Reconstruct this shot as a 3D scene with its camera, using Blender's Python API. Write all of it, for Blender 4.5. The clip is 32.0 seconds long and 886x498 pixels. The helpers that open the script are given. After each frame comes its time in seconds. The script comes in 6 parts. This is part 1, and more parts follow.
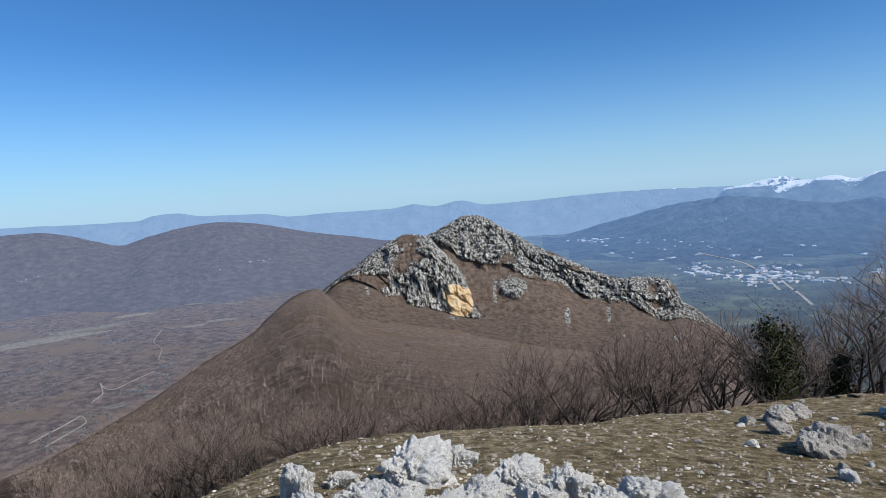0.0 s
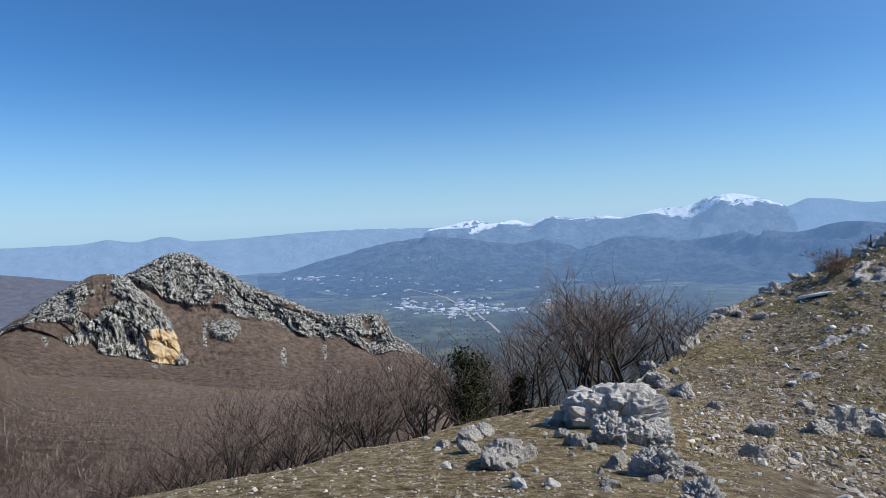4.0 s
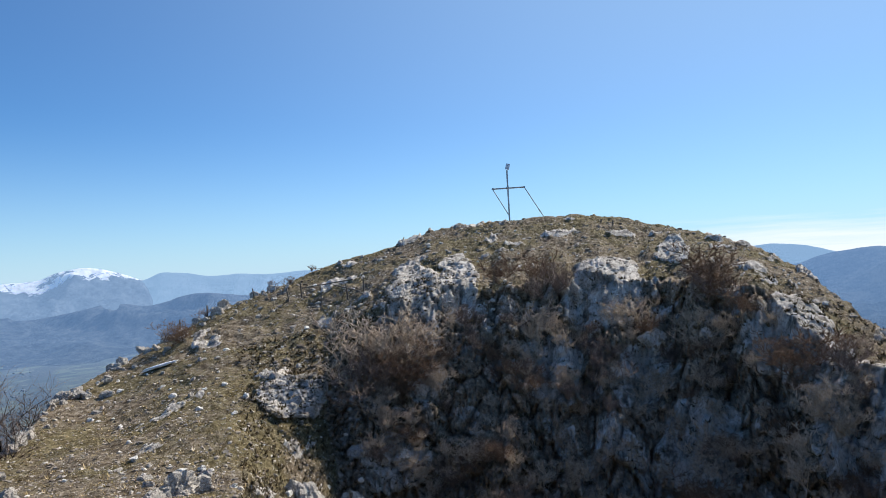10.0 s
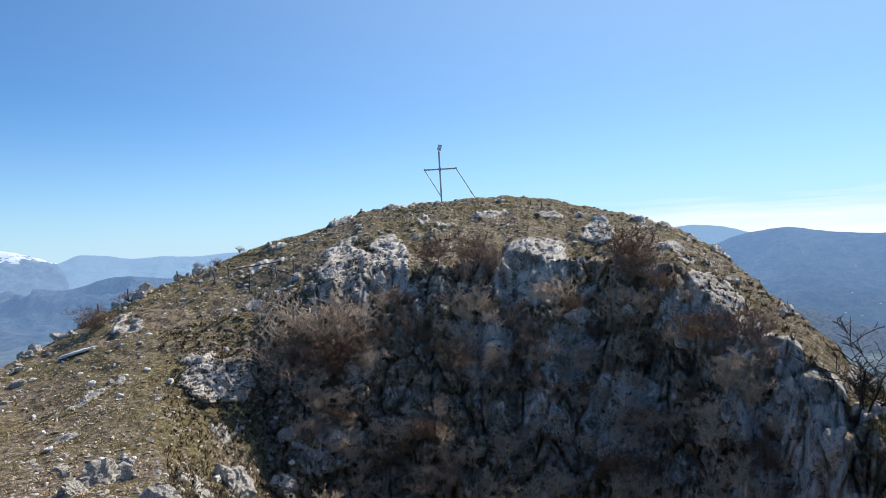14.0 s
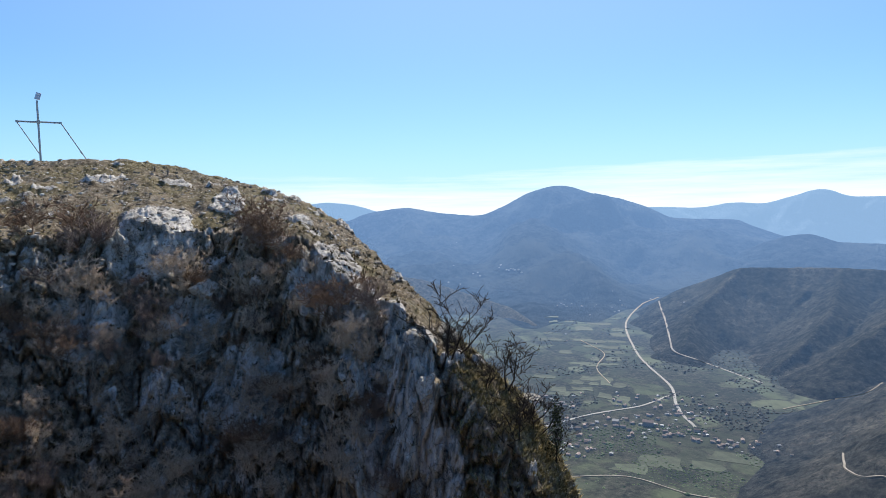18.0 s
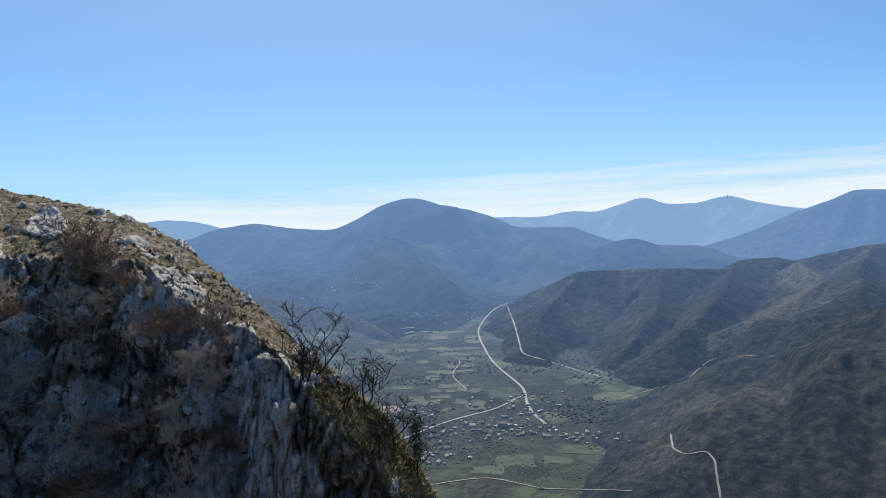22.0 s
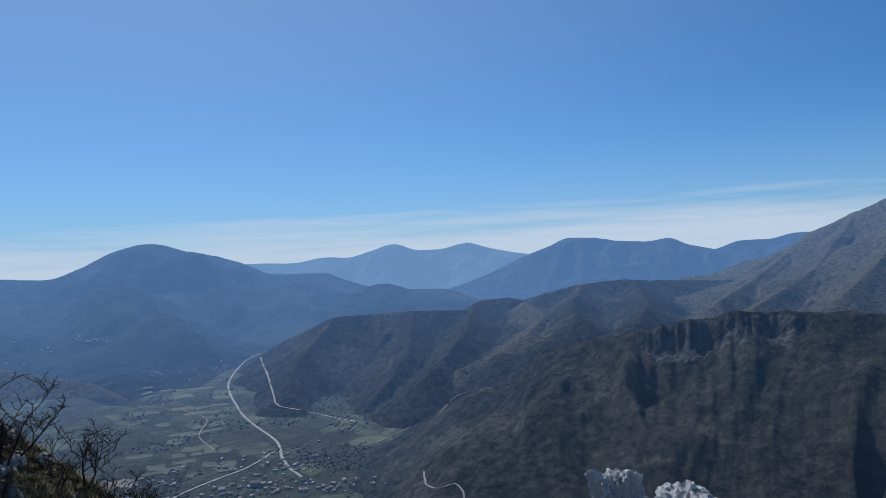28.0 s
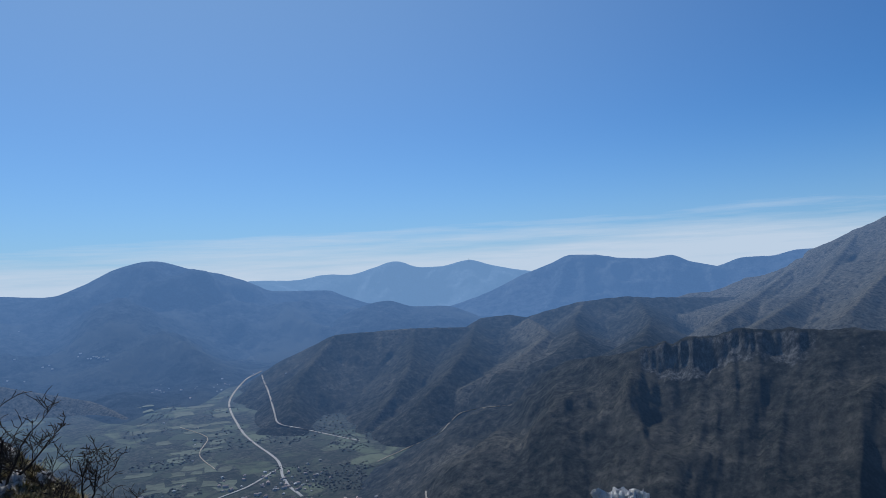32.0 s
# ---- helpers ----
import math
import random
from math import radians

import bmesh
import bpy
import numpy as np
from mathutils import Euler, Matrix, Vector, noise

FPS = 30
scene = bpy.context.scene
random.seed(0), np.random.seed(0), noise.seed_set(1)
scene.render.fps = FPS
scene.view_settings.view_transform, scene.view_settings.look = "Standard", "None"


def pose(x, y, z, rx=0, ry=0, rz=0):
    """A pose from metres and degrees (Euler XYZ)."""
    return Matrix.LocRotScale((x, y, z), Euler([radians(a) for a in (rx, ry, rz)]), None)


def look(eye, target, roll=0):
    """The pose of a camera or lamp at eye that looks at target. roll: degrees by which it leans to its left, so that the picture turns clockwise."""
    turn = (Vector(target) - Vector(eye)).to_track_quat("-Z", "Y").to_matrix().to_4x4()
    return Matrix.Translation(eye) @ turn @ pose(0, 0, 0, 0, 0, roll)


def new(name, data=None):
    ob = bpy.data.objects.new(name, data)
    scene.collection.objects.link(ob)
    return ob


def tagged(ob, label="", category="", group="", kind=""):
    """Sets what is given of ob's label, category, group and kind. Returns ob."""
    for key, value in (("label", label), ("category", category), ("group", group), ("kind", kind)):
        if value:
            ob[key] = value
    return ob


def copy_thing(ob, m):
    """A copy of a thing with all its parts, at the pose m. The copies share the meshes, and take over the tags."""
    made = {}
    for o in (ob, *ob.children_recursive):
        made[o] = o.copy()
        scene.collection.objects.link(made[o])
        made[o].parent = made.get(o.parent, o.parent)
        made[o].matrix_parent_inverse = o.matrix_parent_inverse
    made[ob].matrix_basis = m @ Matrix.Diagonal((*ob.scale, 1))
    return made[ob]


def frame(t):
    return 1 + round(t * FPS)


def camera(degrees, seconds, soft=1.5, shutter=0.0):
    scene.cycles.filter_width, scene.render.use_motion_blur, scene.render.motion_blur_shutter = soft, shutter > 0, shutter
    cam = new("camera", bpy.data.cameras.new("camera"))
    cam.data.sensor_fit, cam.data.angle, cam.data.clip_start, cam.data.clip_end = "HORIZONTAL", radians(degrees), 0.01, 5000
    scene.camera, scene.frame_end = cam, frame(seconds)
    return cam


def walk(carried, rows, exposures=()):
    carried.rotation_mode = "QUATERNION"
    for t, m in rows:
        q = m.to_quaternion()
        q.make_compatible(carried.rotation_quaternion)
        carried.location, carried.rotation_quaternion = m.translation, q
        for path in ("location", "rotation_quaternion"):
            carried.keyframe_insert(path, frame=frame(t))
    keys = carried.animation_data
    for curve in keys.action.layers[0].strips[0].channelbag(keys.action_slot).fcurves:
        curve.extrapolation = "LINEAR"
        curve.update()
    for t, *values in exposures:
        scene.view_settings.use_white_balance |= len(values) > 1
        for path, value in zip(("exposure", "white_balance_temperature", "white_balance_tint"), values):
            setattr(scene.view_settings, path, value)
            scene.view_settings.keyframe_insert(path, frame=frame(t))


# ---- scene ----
PATH = [
    (0.0, 0.00, -0.00, 0.00, 0.00, -5.10, -3.68),
    (0.5, 0.01, 0.00, 0.01, -0.12, -5.88, -3.44),
    (1.0, 0.00, 0.02, -0.00, 0.17, -5.61, -3.58),
    (1.5, 0.02, 0.01, 0.01, -0.60, -5.30, -2.93),
    (2.0, 0.04, -0.01, 0.01, -3.71, -5.32, -2.44),
    (2.5, 0.05, -0.00, 0.02, -7.48, -4.99, -2.65),
    (3.0, 0.07, -0.05, 0.02, -13.34, -4.78, -2.90),
    (3.5, 0.07, -0.01, 0.03, -20.26, -3.77, -2.33),
    (5.5, 0.32, -0.34, 0.03, -35.09, -2.23, -2.80),
    (6.0, 0.35, -0.31, 0.03, -40.82, -2.15, -2.68),
    (6.5, 0.40, -0.27, 0.01, -50.46, -2.19, -2.93),
    (7.0, 0.43, -0.28, 0.01, -56.76, -1.37, -2.73),
    (7.5, 0.42, -0.34, 0.03, -62.65, -0.01, -2.90),
    (8.0, 0.42, -0.39, 0.04, -69.37, 0.70, -2.29),
    (8.5, 0.43, -0.38, 0.02, -73.76, 0.64, -2.58),
    (9.0, 0.43, -0.39, 0.02, -76.63, 0.90, -2.65),
    (9.5, 0.43, -0.34, 0.03, -78.09, 1.26, -2.88),
    (10.0, 0.46, -0.35, 0.03, -79.17, 1.31, -2.68),
    (10.5, 0.46, -0.35, 0.04, -79.74, 0.84, -2.94),
    (11.0, 0.46, -0.35, 0.05, -79.92, 1.25, -2.95),
    (11.5, 0.47, -0.35, 0.05, -80.56, 1.45, -2.68),
    (12.0, 0.48, -0.35, 0.03, -80.61, 1.27, -3.04),
    (12.5, 0.50, -0.35, 0.02, -80.94, 1.10, -2.88),
    (13.0, 0.49, -0.34, 0.02, -81.98, 1.25, -2.42),
    (13.5, 0.48, -0.37, 0.00, -83.30, 0.22, -2.71),
    (15.5, 0.23, -0.64, 0.01, -95.67, -1.70, -1.85),
    (16.0, 0.26, -0.67, 0.04, -100.63, -2.47, -1.51),
    (16.5, 0.31, -0.72, 0.03, -102.49, -3.54, -1.69),
    (17.0, 0.32, -0.72, 0.00, -105.92, -3.52, -1.19),
    (17.5, 0.35, -0.75, -0.08, -111.31, -5.10, -0.33),
    (18.0, 0.37, -0.77, -0.15, -116.73, -3.93, -0.84),
    (18.5, 0.41, -0.80, -0.17, -122.15, -4.12, -0.68),
    (19.0, 0.41, -0.82, -0.15, -126.41, -4.51, -0.81),
    (19.5, 0.44, -0.85, -0.13, -128.09, -5.92, -0.84),
    (20.0, 0.43, -0.85, -0.10, -128.18, -4.23, -1.15),
    (20.5, 0.43, -0.85, -0.08, -128.56, -3.59, -1.56),
    (21.0, 0.44, -0.85, -0.08, -129.33, -3.26, -1.70),
    (21.5, 0.43, -0.85, -0.07, -129.44, -2.98, -1.98),
    (22.0, 0.44, -0.84, -0.07, -129.88, -3.08, -2.10),
    (22.5, 0.44, -0.82, -0.06, -129.61, -2.96, -2.73),
    (23.0, 0.43, -0.82, -0.05, -130.17, -2.40, -2.36),
    (23.5, 0.43, -0.81, -0.05, -130.76, -2.72, -2.31),
    (24.0, 0.37, -0.80, -0.03, -132.96, -2.65, -2.33),
    (24.5, 0.35, -0.81, -0.02, -137.70, -1.39, -0.94),
    (25.0, 0.33, -0.83, -0.01, -143.40, -0.57, -0.81),
    (25.5, 0.30, -0.84, 0.00, -148.76, 0.49, -1.11),
    (26.0, 0.30, -0.86, -0.01, -152.76, 1.27, -1.24),
    (26.5, 0.30, -0.87, -0.02, -153.74, 0.80, -1.78),
    (28.5, 0.30, -0.87, -0.01, -151.23, 0.18, -2.38),
    (29.0, 0.29, -0.87, -0.01, -150.90, 0.25, -2.27),
    (29.5, 0.29, -0.86, -0.00, -150.73, 0.18, -2.26),
    (30.0, 0.29, -0.85, -0.01, -150.41, 0.40, -2.19),
    (30.5, 0.28, -0.85, -0.00, -150.48, 0.34, -2.32),
    (31.0, 0.28, -0.85, -0.01, -151.07, 0.41, -2.23),
    (31.5, 0.28, -0.85, -0.00, -151.26, 0.89, -2.44),
    (32.0, 0.32, -0.88, -0.02, -151.78, 1.76, -2.37),
]

def stand(x, y, z, yaw, pitch, roll):
    """Camera pose: yaw to the left of north, pitch up, roll in degrees."""
    a, b = radians(yaw), radians(pitch)
    ahead = Vector((-math.sin(a) * math.cos(b), math.cos(a) * math.cos(b), math.sin(b)))
    eye = Vector((x, y, z))
    return look(eye, eye + ahead * 10, roll)


cam = camera(69.7, 32.0, soft=0.6)
walk(cam, [(t, stand(x, y, z, yaw, pitch, roll)) for t, x, y, z, yaw, pitch, roll in PATH],
     exposures=[(0, 0.05, 6050, 10), (3.5, 0.05, 6050, 10), (6, 0.25, 6050, 10), (9, 0.33, 6550, 10), (13.5, 0.38, 6600, 10), (17, 0.5, 6600, 10), (19, 0.4, 6500, 10), (23, 0.15, 6450, 10), (24.2, 0.05, 6350, 10), (26, -0.4, 5600, 10), (32, -0.38, 5600, 10)])

# ---- light ----
SUN_AZ, SUN_EL = 122.0, 41.0          # degrees clockwise from the first view's heading, degrees up
world = bpy.data.worlds.new("sky")
scene.world = world
world.use_nodes = True
wn, wl = world.node_tree.nodes, world.node_tree.links
sky = wn.new("ShaderNodeTexSky")
sky.sky_type, sky.sun_disc = "NISHITA", False
sky.sun_elevation, sky.sun_rotation = radians(SUN_EL), radians(SUN_AZ)
sky.altitude, sky.air_density, sky.dust_density, sky.ozone_density = 900, 1.0, 0.0, 5.0
tint = wn.new("ShaderNodeMix")
tint.data_type, tint.blend_type = "RGBA", "MULTIPLY"
tint.inputs[0].default_value, tint.inputs[7].default_value = 1.0, (0.6, 0.98, 1.25, 1)
wl.new(sky.outputs[0], tint.inputs[6])


def wmath(op, a, b, clamp=False):
    m = wn.new("ShaderNodeMath")
    m.operation, m.use_clamp = op, clamp
    for k, v in enumerate((a, b)):
        if isinstance(v, (int, float)):
            m.inputs[k].default_value = v
        else:
            wl.new(v, m.inputs[k])
    return m.outputs[0]


# pale air near the horizon, and a thin veil of cirrus low in the south
wc, wsep = wn.new("ShaderNodeTexCoord"), wn.new("ShaderNodeSeparateXYZ")
wl.new(wc.outputs["Generated"], wsep.inputs[0])
up = wsep.outputs[2]
low = wmath("POWER", wmath("SUBTRACT", 1.0, wmath("MULTIPLY", wmath("ABSOLUTE", up, 0), 4.2), True), 2.0, True)
pale = wn.new("ShaderNodeMix")
pale.data_type = "RGBA"
toward = wn.new("ShaderNodeVectorMath")
toward.operation = "DOT_PRODUCT"
wl.new(wc.outputs["Generated"], toward.inputs[0])
toward.inputs[1].default_value = (math.sin(radians(SUN_AZ)) * math.cos(radians(SUN_EL)), math.cos(radians(SUN_AZ)) * math.cos(radians(SUN_EL)), math.sin(radians(SUN_EL)))
glare = wmath("MULTIPLY", wmath("POWER", wmath("MAXIMUM", toward.outputs["Value"], 0.0), 2.5), 0.55)
wl.new(wmath("ADD", wmath("MULTIPLY", low, 0.8), wmath("MULTIPLY", glare, wmath("SUBTRACT", 1.0, low)), True), pale.inputs[0])
wl.new(tint.outputs[2], pale.inputs[6])
pale.inputs[7].default_value = (5.2, 7.2, 9.0, 1)
wmap, wno = wn.new("ShaderNodeMapping"), wn.new("ShaderNodeTexNoise")
wmap.inputs["Scale"].default_value, wmap.inputs["Rotation"].default_value = (1.5, 1.5, 26.0), (radians(2.0), radians(3.5), 0)
wl.new(wc.outputs["Generated"], wmap.inputs[0]), wl.new(wmap.outputs[0], wno.inputs["Vector"])
wno.inputs["Scale"].default_value, wno.inputs["Detail"].default_value, wno.inputs["Roughness"].default_value = 1.6, 9, 0.62
south = wmath("ADD", wmath("MULTIPLY", wsep.outputs[0], 0.5), wmath("MULTIPLY", wsep.outputs[1], -0.85))
reach = wmath("MULTIPLY", wmath("SUBTRACT", south, 0.3), 2.2, True)
# the veil climbs towards the south-west; its upper edge is torn into streaks
top = wmath("ADD", wmath("MULTIPLY", wmath("SUBTRACT", 0.62, wsep.outputs[0]), 0.018), 0.058)
torn = wmath("ADD", top, wmath("MULTIPLY", wmath("SUBTRACT", wno.outputs[0], 0.5), 0.15))
veil = wmath("MULTIPLY", reach, wmath("MULTIPLY", wmath("SUBTRACT", torn, up), 17.0, True), True)
cloud = wn.new("ShaderNodeMix")
cloud.data_type = "RGBA"
wl.new(wmath("MULTIPLY", veil, 0.82), cloud.inputs[0])
wl.new(pale.outputs[2], cloud.inputs[6])
cloud.inputs[7].default_value = (9.4, 9.9, 10.2, 1)
wn["Background"].inputs[1].default_value = 0.085
wl.new(cloud.outputs[2], wn["Background"].inputs[0])
sun = new("sun", bpy.data.lights.new("sun", "SUN"))
sun.data.energy, sun.data.angle, sun.data.color = 5.2, radians(0.5), (1.0, 0.91, 0.78)
sx, sy = math.sin(radians(SUN_AZ)) * math.cos(radians(SUN_EL)), math.cos(radians(SUN_AZ)) * math.cos(radians(SUN_EL))
sun.matrix_world = look((sx * 60, sy * 60, math.sin(radians(SUN_EL)) * 60), (0, 0, 0))


# ---- noise on arrays ----
def hash3(i, j, k, seed):
    n = (i * 374761393 + j * 668265263 + k * 2147483647 + seed * 1274126177) & 0xFFFFFFFF
    n = ((n ^ (n >> 13)) * 1274126177) & 0xFFFFFFFF
    n = ((n ^ (n >> 16)) * 2246822519) & 0xFFFFFFFF
    return ((n ^ (n >> 15)) & 0xFFFFFF) / 8388607.5 - 1.0


def vnoise(x, y, z, seed=0):
    """Smooth value noise, -1 to 1."""
    x, y, z = np.broadcast_arrays(np.asarray(x, float), np.asarray(y, float), np.asarray(z, float))
    i, j, k = np.floor(x).astype(np.int64), np.floor(y).astype(np.int64), np.floor(z).astype(np.int64)
    u, v, w = x - i, y - j, z - k
    u, v, w = u * u * (3 - 2 * u), v * v * (3 - 2 * v), w * w * (3 - 2 * w)
    out = 0
    for a in (0, 1):
        for b in (0, 1):
            for c in (0, 1):
                out = out + hash3(i + a, j + b, k + c, seed) * (u if a else 1 - u) * (v if b else 1 - v) * (w if c else 1 - w)
    return out


def fbm(x, y, z, octaves=4, seed=0, ridged=False):
    out, amp, tot = 0, 1.0, 0.0
    for o in range(octaves):
        n = vnoise(x * 2 ** o + 17.3 * o, y * 2 ** o - 9.1 * o, z * 2 ** o + 4.7 * o, seed + o)
        out = out + amp * (1 - 2 * np.abs(n) if ridged else n)
        tot += amp
        amp *= 0.5
    return out / tot


def cells(x, y, z, seed=0):
    """Blocks and joints: distance to the nearest and second cell centre, and a number of the block."""
    i, j, k = np.floor(x).astype(np.int64), np.floor(y).astype(np.int64), np.floor(z).astype(np.int64)
    f1, f2, num = np.full(x.shape, 9.0), np.full(x.shape, 9.0), np.zeros(x.shape)
    for a in (-1, 0, 1):
        for b in (-1, 0, 1):
            for c in (-1, 0, 1):
                p, q, r = i + a, j + b, k + c
                d = np.sqrt((p + 0.5 + 0.45 * hash3(p, q, r, seed) - x) ** 2 + (q + 0.5 + 0.45 * hash3(p, q, r, seed + 1) - y) ** 2 + (r + 0.5 + 0.45 * hash3(p, q, r, seed + 2) - z) ** 2)
                near = d < f1
                f2 = np.where(near, f1, np.minimum(f2, d))
                num = np.where(near, hash3(p, q, r, seed + 3), num)
                f1 = np.where(near, d, f1)
    return f1, f2 - f1, num


def blocks(x, y, z, seed, joint=0.12):
    """Broken rock: each block set in or out, with a joint round it."""
    f1, gap, num = cells(x, y, z, seed)
    return 0.6 * num + 0.35 * (0.5 - f1) - 1.0 * np.clip(1 - gap / joint, 0, 1)


# ---- materials ----
def mat(name, rough=0.9):
    m = bpy.data.materials.new(name)
    m.use_nodes = True
    b = m.node_tree.nodes["Principled BSDF"]
    b.inputs["Roughness"].default_value = rough
    b.inputs["Specular IOR Level"].default_value = 0.25
    return m, m.node_tree.nodes, m.node_tree.links, b


def tex_coords(n, l, scale=(1, 1, 1), kind="Object"):
    tc, mp = n.new("ShaderNodeTexCoord"), n.new("ShaderNodeMapping")
    mp.inputs["Scale"].default_value = scale
    l.new(tc.outputs[kind], mp.inputs[0])
    return mp.outputs[0]


def tex_noise(n, l, vec, scale, detail=6, rough=0.6, kind="FBM"):
    t = n.new("ShaderNodeTexNoise")
    t.noise_type = kind
    t.inputs["Scale"].default_value, t.inputs["Detail"].default_value, t.inputs["Roughness"].default_value = scale, detail, rough
    l.new(vec, t.inputs["Vector"])
    return t.outputs[0]


def ramp(n, l, fac, stops):
    r = n.new("ShaderNodeValToRGB")
    e = r.color_ramp.elements
    while len(e) < len(stops):
        e.new(0.5)
    for el, (p, c) in zip(e, stops):
        el.position, el.color = p, (*c, 1)
    l.new(fac, r.inputs[0])
    return r.outputs[0]


def blend(n, l, fac, a, b):
    m = n.new("ShaderNodeMix")
    m.data_type = "RGBA"
    if isinstance(fac, float):
        m.inputs[0].default_value = fac
    else:
        l.new(fac, m.inputs[0])
    for s, v in ((6, a), (7, b)):
        if isinstance(v, tuple):
            m.inputs[s].default_value = (*v, 1)
        else:
            l.new(v, m.inputs[s])
    return m.outputs[2]


def bump(n, l, b, height, strength=0.5, distance=0.05):
    k = n.new("ShaderNodeBump")
    k.inputs["Strength"].default_value, k.inputs["Distance"].default_value = strength, distance
    l.new(height, k.inputs["Height"])
    l.new(k.outputs[0], b.inputs["Normal"])


def math_node(n, l, op, a, b):
    m = n.new("ShaderNodeMath")
    m.operation, m.use_clamp = op, True
    for s, v in ((0, a), (1, b)):
        if isinstance(v, (int, float)):
            m.inputs[s].default_value = v
        else:
            l.new(v, m.inputs[s])
    return m.outputs[0]


def mat_limestone(name, light, dark, lichen, scale=1.0, pit=0.75):
    """Karst limestone: pale faces, dark pits and cracks, some lichen."""
    m, n, l, b = mat(name, 0.95)
    b.inputs["Specular IOR Level"].default_value = 0.15
    v = tex_coords(n, l, (1, 1, 0.7))
    mid = tuple(0.5 * (p + q) for p, q in zip(light, dark))
    c1 = ramp(n, l, tex_noise(n, l, v, 3.0 * scale, 12, 0.75), [(0.34, dark), (0.42, mid), (0.5, light)])
    pits = tex_noise(n, l, v, 7.5 * scale, 10, 0.8)
    c2 = ramp(n, l, pits, [(0.36, (0.05, 0.048, 0.042)), (0.41, (0.5, 0.48, 0.45)), (0.45, (1, 1, 1))])
    mm = n.new("ShaderNodeMix")
    mm.data_type, mm.blend_type = "RGBA", "MULTIPLY"
    mm.inputs[0].default_value = pit
    l.new(c1, mm.inputs[6]), l.new(c2, mm.inputs[7])
    lf = ramp(n, l, tex_noise(n, l, v, 1.4 * scale, 7, 0.7), [(0.61, (0, 0, 0)), (0.7, (1, 1, 1))])
    l.new(blend(n, l, lf, mm.outputs[2], lichen), b.inputs["Base Color"])
    bump(n, l, b, pits, 1.0, 0.07 / scale)
    return m


def attr_fac(n, name):
    a = n.new("ShaderNodeAttribute")
    a.attribute_name = name
    return a.outputs["Fac"]


def haze_glow(n, l, b, amount=1.0):
    """Haze painted as emission: a blue glow that grows with distance from the summit."""
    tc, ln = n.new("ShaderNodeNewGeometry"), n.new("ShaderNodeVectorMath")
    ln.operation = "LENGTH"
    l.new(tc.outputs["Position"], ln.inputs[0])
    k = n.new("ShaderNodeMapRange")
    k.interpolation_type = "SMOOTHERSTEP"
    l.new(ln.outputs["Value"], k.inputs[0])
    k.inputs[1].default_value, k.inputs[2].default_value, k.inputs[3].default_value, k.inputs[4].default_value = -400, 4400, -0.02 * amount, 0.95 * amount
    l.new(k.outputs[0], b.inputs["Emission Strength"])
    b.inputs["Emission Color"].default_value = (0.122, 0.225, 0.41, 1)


ROCK_STOPS = [(0.4, (0.2, 0.18, 0.155)), (0.46, (0.4, 0.375, 0.34)), (0.52, (0.54, 0.515, 0.48)), (0.6, (0.62, 0.595, 0.56))]


